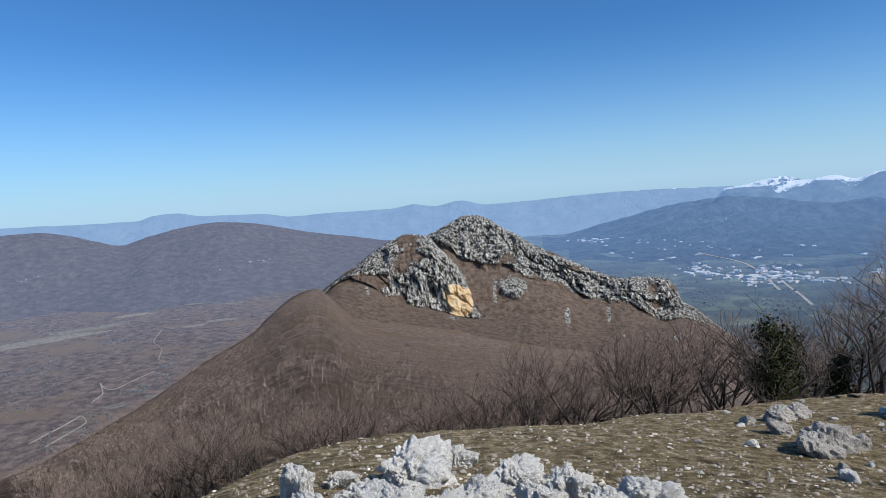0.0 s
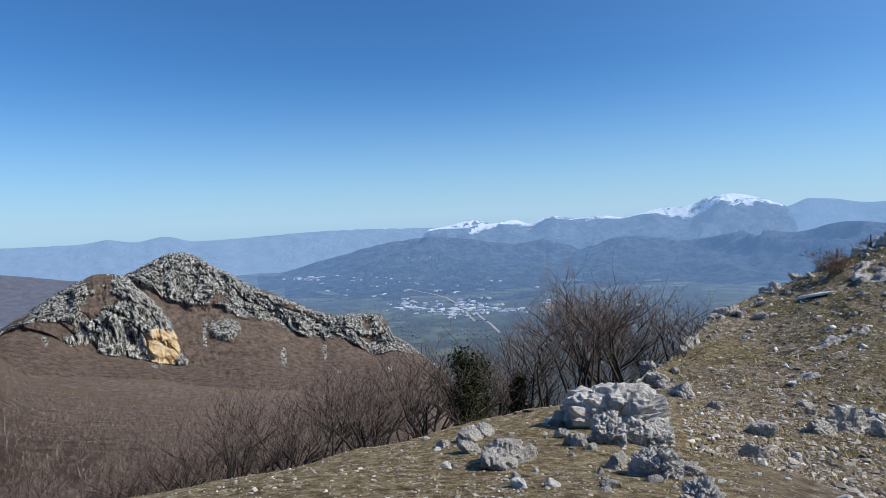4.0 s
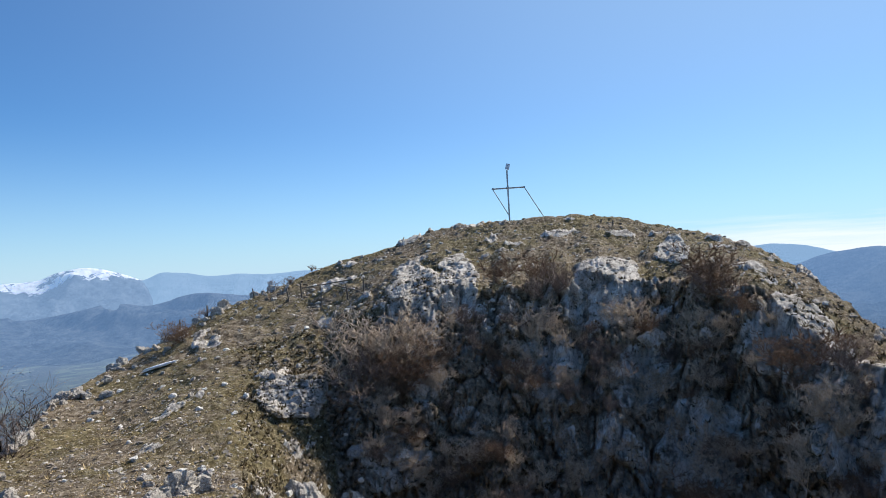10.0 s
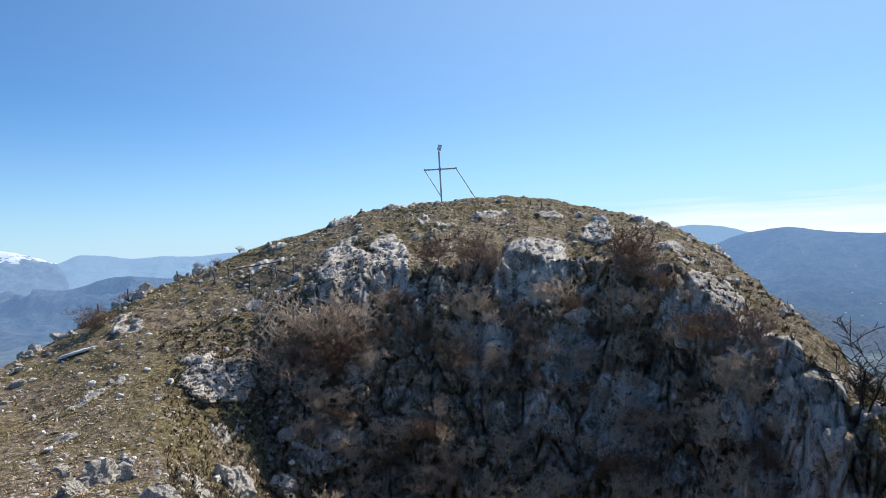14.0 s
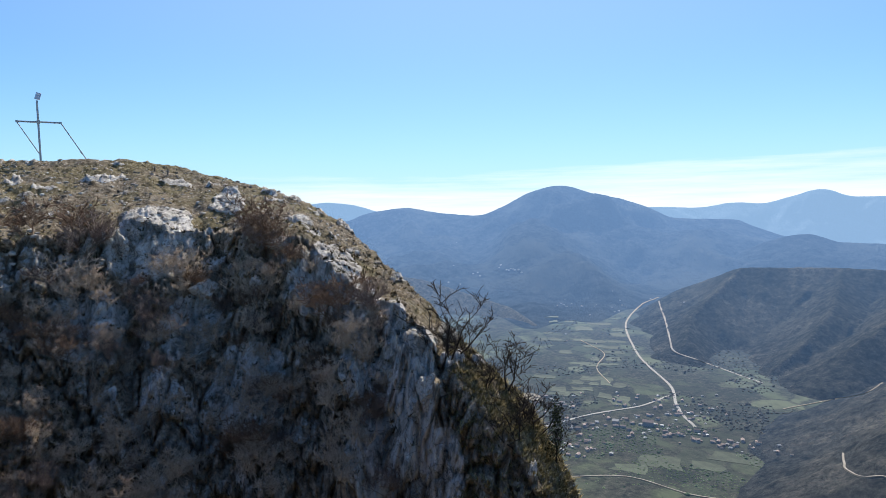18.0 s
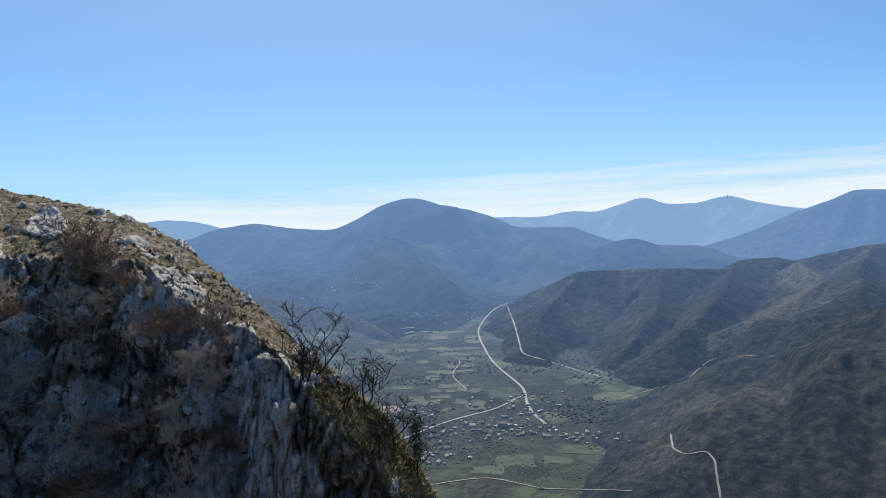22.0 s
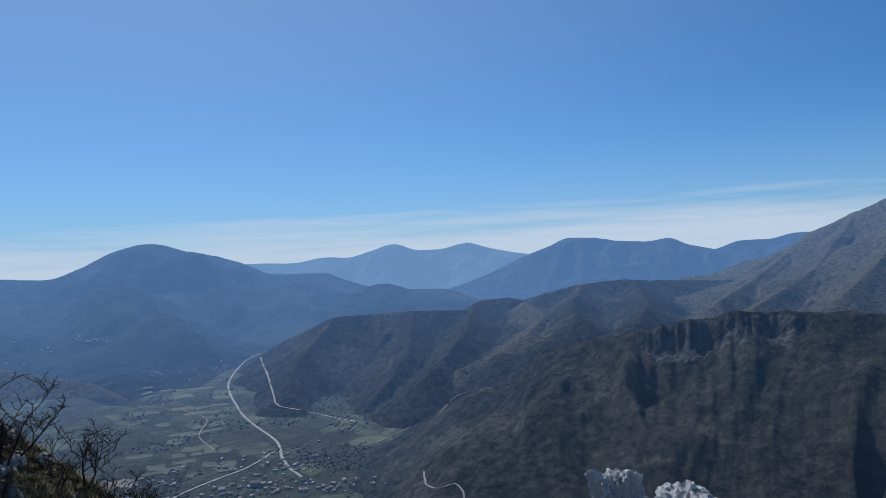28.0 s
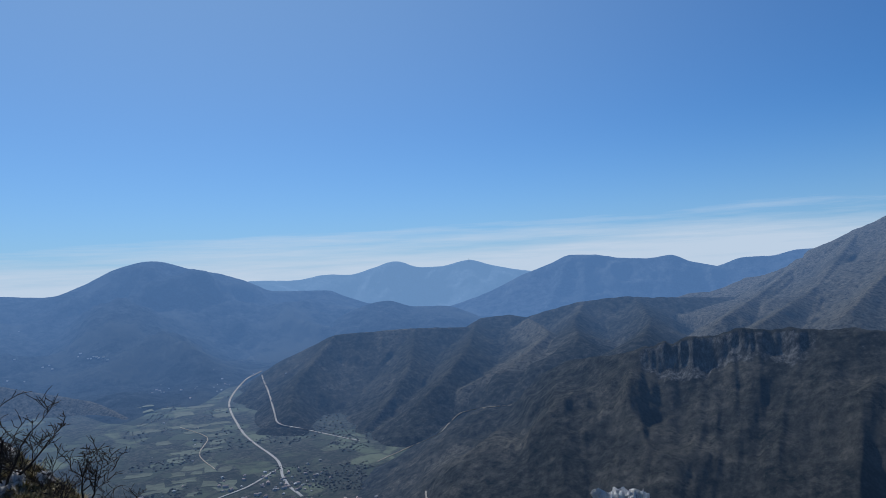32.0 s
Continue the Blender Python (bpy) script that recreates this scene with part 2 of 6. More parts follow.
def mat_meadow():
    """Stony pasture: dry grass, moss, soil and pale stones; bare limestone where the rock mask is high."""
    m, n, l, b = mat("stony_pasture", 0.95)
    b.inputs["Specular IOR Level"].default_value = 0.1
    v = tex_coords(n, l)
    big = tex_noise(n, l, v, 0.3, 5, 0.65)
    dry = ramp(n, l, tex_noise(n, l, v, 3.4, 10, 0.78), [(0.36, (0.045, 0.032, 0.02)), (0.46, (0.125, 0.099, 0.069)), (0.56, (0.235, 0.195, 0.145)), (0.68, (0.5, 0.445, 0.36))])
    green = ramp(n, l, tex_noise(n, l, v, 5.0, 8, 0.75), [(0.36, (0.055, 0.045, 0.022)), (0.54, (0.16, 0.133, 0.072)), (0.7, (0.36, 0.31, 0.2))])
    base = blend(n, l, ramp(n, l, big, [(0.44, (0, 0, 0)), (0.56, (1, 1, 1))]), dry, green)
    stone = ramp(n, l, tex_noise(n, l, v, 9.0, 8, 0.75), [(0.38, (0.16, 0.15, 0.14)), (0.5, (0.5, 0.47, 0.43)), (0.62, (0.78, 0.75, 0.70))])
    sf = ramp(n, l, tex_noise(n, l, v, 2.6, 10, 0.85), [(0.585, (0, 0, 0)), (0.63, (1, 1, 1))])
    base = blend(n, l, sf, base, stone)
    fleck = ramp(n, l, tex_noise(n, l, v, 9.5, 6, 0.75), [(0.6, (0, 0, 0)), (0.64, (1, 1, 1))])
    base = blend(n, l, fleck, base, (0.66, 0.62, 0.55))
    soil = n.new("ShaderNodeMix")
    soil.data_type, soil.blend_type = "RGBA", "MULTIPLY"
    soil.inputs[0].default_value = 1.0
    l.new(base, soil.inputs[6])
    l.new(ramp(n, l, tex_noise(n, l, v, 2.1, 10, 0.82), [(0.41, (0.55, 0.51, 0.45)), (0.48, (1, 1, 1))]), soil.inputs[7])
    base = soil.outputs[2]
    turf = ramp(n, l, tex_noise(n, l, v, 6.0, 10, 0.8), [(0.38, (0.06, 0.044, 0.025)), (0.49, (0.18, 0.138, 0.074)), (0.57, (0.31, 0.25, 0.155)), (0.66, (0.62, 0.55, 0.43))])
    tf = math_node(n, l, "ADD", attr_fac(n, "turf"), math_node(n, l, "SUBTRACT", tex_noise(n, l, v, 0.9, 7, 0.7), 0.55))
    base = blend(n, l, ramp(n, l, tf, [(0.35, (0, 0, 0)), (0.55, (1, 1, 1))]), base, turf)
    moor = ramp(n, l, tex_noise(n, l, v, 4.5, 12, 0.82), [(0.36, (0.05, 0.04, 0.03)), (0.46, (0.19, 0.15, 0.11)), (0.56, (0.36, 0.3, 0.235)), (0.68, (0.55, 0.48, 0.4))])
    mf = math_node(n, l, "ADD", attr_fac(n, "heath"), math_node(n, l, "MULTIPLY", math_node(n, l, "SUBTRACT", tex_noise(n, l, v, 1.3, 8, 0.75), 0.45), 0.9))
    base = blend(n, l, ramp(n, l, mf, [(0.35, (0, 0, 0)), (0.6, (1, 1, 1))]), base, moor)
    rv = tex_coords(n, l, (1, 1, 0.75))
    rock = ramp(n, l, tex_noise(n, l, rv, 1.0, 12, 0.75), ROCK_STOPS)
    crack = ramp(n, l, tex_noise(n, l, rv, 3.4, 11, 0.8), [(0.40, (0.1, 0.095, 0.08)), (0.46, (0.6, 0.58, 0.55)), (0.51, (1, 1, 1))])
    mm = n.new("ShaderNodeMix")
    mm.data_type, mm.blend_type = "RGBA", "MULTIPLY"
    mm.inputs[0].default_value = 0.5
    l.new(rock, mm.inputs[6]), l.new(crack, mm.inputs[7])
    wv = n.new("ShaderNodeVectorMath")
    wv.operation = "ADD"
    wt = n.new("ShaderNodeTexNoise")
    wt.inputs["Scale"].default_value, wt.inputs["Detail"].default_value = 1.6, 6
    l.new(rv, wt.inputs["Vector"]), l.new(rv, wv.inputs[0]), l.new(wt.outputs["Color"], wv.inputs[1])
    jt = n.new("ShaderNodeTexVoronoi")
    jt.feature, jt.inputs["Scale"].default_value = "DISTANCE_TO_EDGE", 2.4
    l.new(wv.outputs[0], jt.inputs["Vector"])
    jm = n.new("ShaderNodeMix")
    jm.data_type, jm.blend_type = "RGBA", "MULTIPLY"
    jm.inputs[0].default_value = 0.6
    l.new(mm.outputs[2], jm.inputs[6]), l.new(ramp(n, l, jt.outputs["Distance"], [(0.0, (0.05, 0.045, 0.04)), (0.035, (1, 1, 1))]), jm.inputs[7])
    edge = math_node(n, l, "ADD", attr_fac(n, "rock"), math_node(n, l, "MULTIPLY", math_node(n, l, "SUBTRACT", tex_noise(n, l, v, 1.7, 8, 0.8), 0.42), 1.2))
    rf = ramp(n, l, edge, [(0.52, (0, 0, 0)), (0.62, (1, 1, 1))])
    l.new(blend(n, l, rf, base, jm.outputs[2]), b.inputs["Base Color"])
    bump(n, l, b, tex_noise(n, l, v, 4.0, 13, 0.8), 1.0, 0.09)
    return m


def mat_woods(name, c_dark, c_mid, c_light, scale, glow=None, glow_strength=0.0, snow=None, patch=None, relief=1.0, masks=False):
    """Far wooded slope seen as a fine mottle, cliffs, a scar and snow by their masks."""
    m, n, l, b = mat(name, 1.0)
    b.inputs["Specular IOR Level"].default_value = 0.0
    v = tex_coords(n, l)
    col = ramp(n, l, tex_noise(n, l, v, scale, 12, 0.72), [(0.34, c_dark), (0.5, c_mid), (0.66, c_light)])
    if patch:
        pf = ramp(n, l, tex_noise(n, l, v, scale * 0.12, 7, 0.65), [(0.52, (0, 0, 0)), (0.6, (1, 1, 1))])
        col = blend(n, l, pf, col, patch)
    if masks:
        rk = ramp(n, l, tex_noise(n, l, tex_coords(n, l, (1, 1, 0.3)), scale * 2.6, 12, 0.72), [(0.43, (0.035, 0.037, 0.028)), (0.485, (0.12, 0.12, 0.105)), (0.52, (0.4, 0.39, 0.37)), (0.63, (0.8, 0.78, 0.74))])
        col = blend(n, l, ramp(n, l, math_node(n, l, "ADD", attr_fac(n, "rock"), math_node(n, l, "SUBTRACT", tex_noise(n, l, v, scale * 1.1, 10, 0.8), 0.5)), [(0.45, (0, 0, 0)), (0.56, (1, 1, 1))]), col, rk)
        sc = ramp(n, l, tex_noise(n, l, tex_coords(n, l, (1, 1, 0.08)), scale * 1.6, 8, 0.7), [(0.33, (0.4, 0.22, 0.09)), (0.44, (0.72, 0.47, 0.22)), (0.55, (0.82, 0.66, 0.42)), (0.68, (0.7, 0.62, 0.5))])
        col = blend(n, l, ramp(n, l, math_node(n, l, "ADD", attr_fac(n, "scar"), math_node(n, l, "MULTIPLY", math_node(n, l, "SUBTRACT", tex_noise(n, l, v, scale * 1.5, 6, 0.7), 0.5), 0.6)), [(0.5, (0, 0, 0)), (0.58, (1, 1, 1))]), col, sc)
    if snow:
        sn = math_node(n, l, "ADD", math_node(n, l, "MULTIPLY", attr_fac(n, "snow"), 0.4), math_node(n, l, "SUBTRACT", tex_noise(n, l, v, scale * 0.9, 10, 0.75), 0.3))
        cut = ramp(n, l, sn, [(0.52, (0, 0, 0)), (0.57, (1, 1, 1))])
        col = blend(n, l, math_node(n, l, "MULTIPLY", cut, attr_fac(n, "snow")), col, snow)
    l.new(col, b.inputs["Base Color"])
    # distance haze painted as emission, growing with distance or an even blue glow
    if glow == "far_haze":
        haze_glow(n, l, b, glow_strength)
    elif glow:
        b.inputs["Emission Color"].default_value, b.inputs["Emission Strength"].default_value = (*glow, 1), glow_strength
    bump(n, l, b, tex_noise(n, l, v, scale * 1.2, 10, 0.75), 0.6 * relief, 1.2 / scale)
    return m


M_MEADOW = mat_meadow()
M_FOREST = mat_woods("bare_beech_woods", (0.125, 0.093, 0.075), (0.26, 0.2, 0.164), (0.38, 0.3, 0.25), 0.3, patch=(0.24, 0.178, 0.13), relief=2.0)
M_PEAK = mat_woods("cliff_peak_rock", (0.085, 0.064, 0.05), (0.175, 0.134, 0.108), (0.27, 0.212, 0.175), 0.2, masks=True, relief=1.6)
M_WEST = mat_woods("west_valley_woods", (0.07, 0.052, 0.045), (0.15, 0.115, 0.097), (0.26, 0.2, 0.165), 0.045, glow="far_haze", glow_strength=0.42, patch=(0.19, 0.14, 0.1))


def mat_patchwork(name, strength):
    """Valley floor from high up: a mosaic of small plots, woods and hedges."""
    m, n, l, b = mat(name, 1.0)
    b.inputs["Specular IOR Level"].default_value = 0.0
    v = tex_coords(n, l)
    wob = n.new("ShaderNodeVectorMath")
    wob.operation = "ADD"
    wn_ = n.new("ShaderNodeTexNoise")
    wn_.inputs["Scale"].default_value, wn_.inputs["Detail"].default_value = 0.012, 4
    sc = n.new("ShaderNodeVectorMath")
    sc.operation, sc.inputs["Scale"].default_value = "SCALE", 60.0
    l.new(v, wn_.inputs["Vector"]), l.new(wn_.outputs["Color"], sc.inputs[0])
    l.new(v, wob.inputs[0]), l.new(sc.outputs[0], wob.inputs[1])

    def plots(scale, feature):
        t = n.new("ShaderNodeTexVoronoi")
        t.feature = feature
        t.inputs["Scale"].default_value = scale
        l.new(wob.outputs[0], t.inputs["Vector"])
        return t
    plot = plots(0.016, "F1")
    sep = n.new("ShaderNodeSeparateColor")
    l.new(plot.outputs["Color"], sep.inputs[0])
    col = ramp(n, l, sep.outputs[0], [(0.0, (0.035, 0.04, 0.033)), (0.35, (0.06, 0.068, 0.05)), (0.7, (0.085, 0.1, 0.064)), (1.0, (0.125, 0.138, 0.088))])
    hedge = ramp(n, l, plots(0.016, "DISTANCE_TO_EDGE").outputs["Distance"], [(0.04, (1, 1, 1)), (0.1, (0, 0, 0))])
    mottle = tex_noise(n, l, v, 0.12, 10, 0.75)
    dark = ramp(n, l, mottle, [(0.38, (0.018, 0.022, 0.02)), (0.52, (0.05, 0.05, 0.042)), (0.66, (0.1, 0.096, 0.078))])
    col = blend(n, l, math_node(n, l, "MULTIPLY", hedge, 0.7), col, dark)
    wood = ramp(n, l, tex_noise(n, l, v, 0.006, 6, 0.65), [(0.44, (0, 0, 0)), (0.56, (1, 1, 1))])
    col = blend(n, l, math_node(n, l, "MULTIPLY", wood, 0.85), col, dark)
    l.new(col, b.inputs["Base Color"])
    # haze over the plots is put into the emission
    haze_glow(n, l, b, strength)
    bump(n, l, b, mottle, 0.7, 3.0)
    return m


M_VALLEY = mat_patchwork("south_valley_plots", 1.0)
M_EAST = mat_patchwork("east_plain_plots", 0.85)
# far mountains: haze painted in by bluish base colours and blue emission
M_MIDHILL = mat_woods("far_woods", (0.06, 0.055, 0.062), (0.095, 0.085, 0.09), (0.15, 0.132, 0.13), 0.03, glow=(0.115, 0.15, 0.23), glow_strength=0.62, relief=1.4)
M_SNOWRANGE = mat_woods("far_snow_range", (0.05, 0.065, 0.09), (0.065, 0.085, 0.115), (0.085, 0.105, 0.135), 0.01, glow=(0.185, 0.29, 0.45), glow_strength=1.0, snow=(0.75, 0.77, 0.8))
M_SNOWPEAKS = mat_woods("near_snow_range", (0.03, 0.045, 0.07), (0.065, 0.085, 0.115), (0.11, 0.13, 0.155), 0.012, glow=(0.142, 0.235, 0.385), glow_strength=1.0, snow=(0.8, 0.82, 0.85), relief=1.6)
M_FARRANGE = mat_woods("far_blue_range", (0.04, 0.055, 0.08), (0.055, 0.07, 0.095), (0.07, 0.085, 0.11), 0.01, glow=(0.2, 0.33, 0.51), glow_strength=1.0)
M_BLUESLOPE = mat_woods("blue_slope", (0.035, 0.045, 0.06), (0.065, 0.08, 0.1), (0.11, 0.125, 0.14), 0.016, glow="far_haze", glow_strength=0.74, relief=1.6)
M_CONE = mat_woods("cone_mountain", (0.016, 0.023, 0.032), (0.04, 0.05, 0.062), (0.072, 0.083, 0.095), 0.022, glow="far_haze", glow_strength=0.98, patch=(0.07, 0.08, 0.085), relief=1.8)


def mat_hills(name, strength):
    """Brown wooded hillside: dark scrub, dry pasture and painted sunlit tone by one mask, fluted grey rock by its mask.
    """
    m, n, l, b = mat(name, 1.0)
    b.inputs["Specular IOR Level"].default_value = 0.0
    v = tex_coords(n, l)
    wood = ramp(n, l, tex_noise(n, l, v, 0.07, 12, 0.75), [(0.36, (0.011, 0.014, 0.013)), (0.5, (0.036, 0.036, 0.031)), (0.64, (0.08, 0.076, 0.064))])
    grass = ramp(n, l, tex_noise(n, l, v, 0.11, 10, 0.78), [(0.38, (0.024, 0.024, 0.02)), (0.47, (0.075, 0.071, 0.058)), (0.62, (0.15, 0.138, 0.112))])
    gf = math_node(n, l, "ADD", attr_fac(n, "dry"), math_node(n, l, "MULTIPLY", math_node(n, l, "SUBTRACT", tex_noise(n, l, v, 0.02, 10, 0.75), 0.5), 1.6))
    col = blend(n, l, ramp(n, l, gf, [(0.35, (0, 0, 0)), (0.62, (1, 1, 1))]), wood, grass)
    rk = ramp(n, l, tex_noise(n, l, tex_coords(n, l, (1, 1, 0.3)), 0.16, 12, 0.75), [(0.4, (0.025, 0.026, 0.026)), (0.5, (0.075, 0.076, 0.074)), (0.62, (0.19, 0.186, 0.178))])
    rf = math_node(n, l, "ADD", attr_fac(n, "rock"), math_node(n, l, "SUBTRACT", tex_noise(n, l, v, 0.12, 8, 0.75), 0.5))
    col = blend(n, l, ramp(n, l, rf, [(0.4, (0, 0, 0)), (0.55, (1, 1, 1))]), col, rk)
    l.new(col, b.inputs["Base Color"])
    # haze before the hills is put into the emission
    haze_glow(n, l, b, strength)
    bump(n, l, b, tex_noise(n, l, v, 0.09, 12, 0.78), 0.8, 14)
    return m


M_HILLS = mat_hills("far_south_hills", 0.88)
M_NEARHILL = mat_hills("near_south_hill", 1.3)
M_STONE = mat_limestone("weathered_limestone", (0.92, 0.9, 0.86), (0.66, 0.63, 0.58), (0.6, 0.55, 0.46), pit=0.85)
M_OUTCROP = mat_limestone("outcrop_limestone", (0.6, 0.57, 0.53), (0.33, 0.305, 0.27), (0.4, 0.35, 0.27), pit=0.6)
M_GREYSTONE = mat_limestone("grey_limestone", (0.5, 0.47, 0.43), (0.17, 0.155, 0.135), (0.25, 0.215, 0.165), 1.4, 0.95)


# ---- terrain helpers ----
def part(name, bm, material, parent=None, label=""):
    me = bpy.data.meshes.new(name)
    bm.to_mesh(me)
    bm.free()
    if material:
        me.materials.append(material)
    ob = new(name, me)
    if parent:
        ob.parent = parent
    return tagged(ob, label)


def grid_mesh(name, co, material, close=False, smooth=True):
    """A sheet from an array (columns, rows, 3); close joins the last column to the first."""
    nc, nr = co.shape[:2]
    me = bpy.data.meshes.new(name)
    idx = np.arange(nc * nr).reshape(nc, nr)
    a = idx if close else idx[:-1]
    b = np.roll(idx, -1, 0) if close else idx[1:]
    quads = np.stack([a[:, :-1], b[:, :-1], b[:, 1:], a[:, 1:]], -1).reshape(-1, 4)
    me.vertices.add(nc * nr)
    me.vertices.foreach_set("co", co.reshape(-1).astype(np.float32))
    me.loops.add(quads.size)
    me.loops.foreach_set("vertex_index", quads.reshape(-1).astype(np.int32))
    me.polygons.add(len(quads))
    me.polygons.foreach_set("loop_start", np.arange(0, quads.size, 4, dtype=np.int32))
    me.polygons.foreach_set("use_smooth", np.full(len(quads), smooth))
    me.update(calc_edges=True)
    me.materials.append(material)
    return new(name, me)


def mask(ob, name, values):
    a = ob.data.attributes.new(name, "FLOAT", "POINT")
    a.data.foreach_set("value", np.asarray(values, np.float32).reshape(-1))


def smooth_interp(x, xs, ys):
    """Interpolation with eased corners."""
    xs, ys = np.asarray(xs, float), np.asarray(ys, float)
    d = np.diff(ys) / np.diff(xs)
    m = np.concatenate([[d[0]], np.where(d[1:] * d[:-1] > 0, 2 * d[1:] * d[:-1] / (d[1:] + d[:-1] + 1e-12), 0), [d[-1]]])
    i = np.clip(np.searchsorted(xs, x) - 1, 0, len(xs) - 2)
    h = xs[i + 1] - xs[i]
    t = np.clip((x - xs[i]) / h, 0, 1)
    return ((2 * t ** 3 - 3 * t ** 2 + 1) * ys[i] + (t ** 3 - 2 * t ** 2 + t) * h * m[i]
            + (-2 * t ** 3 + 3 * t ** 2) * ys[i + 1] + (t ** 3 - t ** 2) * h * m[i + 1])


def place(az, el, r):
    return Vector((math.sin(radians(az)) * r, math.cos(radians(az)) * r, math.tan(radians(el)) * r))


PLAIN = -330.0


def mountain(name, crest, dist, depth, foot, material, label, rough=0.06, gully=1.0, step=0.2, rows=46, jag=0.02, seed=1, wander=0.0, power=1.25, taper=True, snow=None):
    """A range whose crest, at dist, has the heights (azimuth, elevation); its near foot lies depth nearer at height foot."""
    az = np.arange(crest[0][0], crest[-1][0] + 1e-6, step)
    el = smooth_interp(az, *zip(*crest))
    el = el + jag * fbm(az * 1.7, 0 * az, 0 * az + seed, 5, seed) * 2
    dd = dist * (1 + wander * fbm(az * 0.12, 0 * az, 0 * az + 3, 3, seed + 7))
    zc = dd * np.tan(np.radians(el))
    if taper:
        end = np.minimum(az - az[0], az[-1] - az)
        e0 = np.clip(end / 2.2, 0, 1)
        zc = foot - 4 + (zc - foot + 4) * e0 * e0 * (3 - 2 * e0)
    s = np.concatenate([np.linspace(0, 1, rows), 1 + np.linspace(0, 1, 9)[1:]])
    S, A = np.meshgrid(s, az)
    front = np.clip(S, 0, 1)
    back = np.clip(S - 1, 0, 1)
    dep = depth * (1 + 0.3 * fbm(az * 0.16, 0 * az, 0 * az + 5, 2, seed + 90))[:, None]
    r = dd[:, None] - dep * (1 - front) + depth * 0.8 * back
    h = np.where(S <= 1, front ** power, 1 - back ** 1.2)
    z = foot + (zc[:, None] - foot) * h
    x, y = np.sin(np.radians(A)) * r, np.cos(np.radians(A)) * r
    k = 1.0 / (depth * 0.45)
    wgt = np.sin(np.clip(S, 0, 1.6) / 1.6 * math.pi) * np.clip((1 - front) * 6 + 0.04, 0, 1) * np.where(S > 1, 0.5, 1)
    amp = (zc[:, None] - foot) * rough * gully
    wx, wy = fbm(x * k, y * k, 0 * r, 3, seed + 60) * 0.35, fbm(x * k + 9, y * k, 0 * r, 3, seed + 70) * 0.35
    gul = fbm(x * k * 1.5 + wx, y * k * 1.5 + wy, 0 * r, 6, seed + 3, True)
    z = z + amp * (gul - 0.25) * wgt * 1.8
    z = np.maximum(z, foot - 3 + 9 * front)
    z = np.where(S <= 1, np.minimum(z, zc[:, None] * r / dd[:, None]), z)      # cut at the sight line to the crest, to fit the camera's view
    ob = grid_mesh(name, np.stack([x, y, z], -1), material)
    if snow:
        amount = np.interp(az, *zip(*snow))[:, None]
        mask(ob, "snow", np.clip((front - 1 + amount) / 0.12, 0, 1) * (amount > 0.01))
    return tagged(ob, label, "mountain", kind="structure")



# ---- the ground: a ridge with a stony terrace, the summit hill opposite, slopes down to the plains ----
# rows: azimuth, then six stations (distance, height) from the standing place outward; the sixth is the skyline of the near land
NORTH = [
    (-180, 2.4, -1.8, 3.8, -2.1, 5.8, -2.5, 7.6, -4.2, 10, -7, 13, -10),
    (-168, 2.4, -1.8, 3.8, -2.1, 5.8, -2.6, 7.6, -4.0, 10, -6, 13, -9),
    (-150, 3, -1.8, 5, -2.2, 7, -2.6, 9, -3.0, 11, -3.4, 13, -4.0),
    (-60, 3, -1.8, 4, -2.1, 4.6, -2.3, 5, -2.5, 5.4, -2.7, 5.8, -2.9),
    (-38, 2.6, -1.7, 3.6, -1.95, 4.4, -2.2, 5, -2.35, 5.4, -2.45, 5.7, -2.55),
    (-24, 2.6, -1.7, 3.6, -1.95, 4.4, -2.15, 5, -2.3, 5.6, -2.45, 6, -2.57),
    (-12, 2.6, -1.7, 3.6, -1.95, 5, -2.25, 6, -2.5, 6.8, -2.7, 7.4, -2.82),
    (2, 2.6, -1.7, 3.8, -1.98, 5.4, -2.4, 6.8, -2.8, 7.8, -3.05, 8.6, -3.28),
    (15, 2.6, -1.7, 4, -2.05, 6, -2.6, 8, -3.1, 9.4, -3.5, 10.2, -3.76),
    (28.6, 2.6, -1.7, 4.4, -2.15, 7, -2.85, 10, -3.5, 12, -3.95, 13.2, -4.2),
]
HILL = [
    (38, 2.6, -1.75, 5, -2.35, 8, -3.1, 12, -3.85, 15, -4.3, 16.4, -4.55),
    (43, 2.6, -1.75, 5, -2.4, 9, -3.35, 14, -4.25, 18, -4.7, 20, -4.72),
    (50, 2.6, -1.8, 5, -2.5, 10, -3.65, 16, -4.6, 24, -5.0, 32, -4.3),
    (60, 2.6, -1.85, 5, -2.6, 10, -4.0, 17, -4.9, 26, -4.0, 38, -1.95),
    (65, 2.6, -1.87, 5, -2.7, 10.5, -4.5, 18, -6.1, 25, -4.2, 40, -0.75),
    (70, 2.6, -1.9, 5, -2.9, 11, -5.8, 20.4, -8.0, 25.2, -3.3, 41.5, 0.55),
    (75, 2.6, -1.9, 5, -3.1, 11.5, -6.4, 20.0, -8.8, 26.6, -1.7, 41.8, 1.4),
    (80, 2.6, -1.95, 5, -3.2, 11, -6.9, 19.0, -9.6, 27.6, -1.0, 42, 2.42),
]
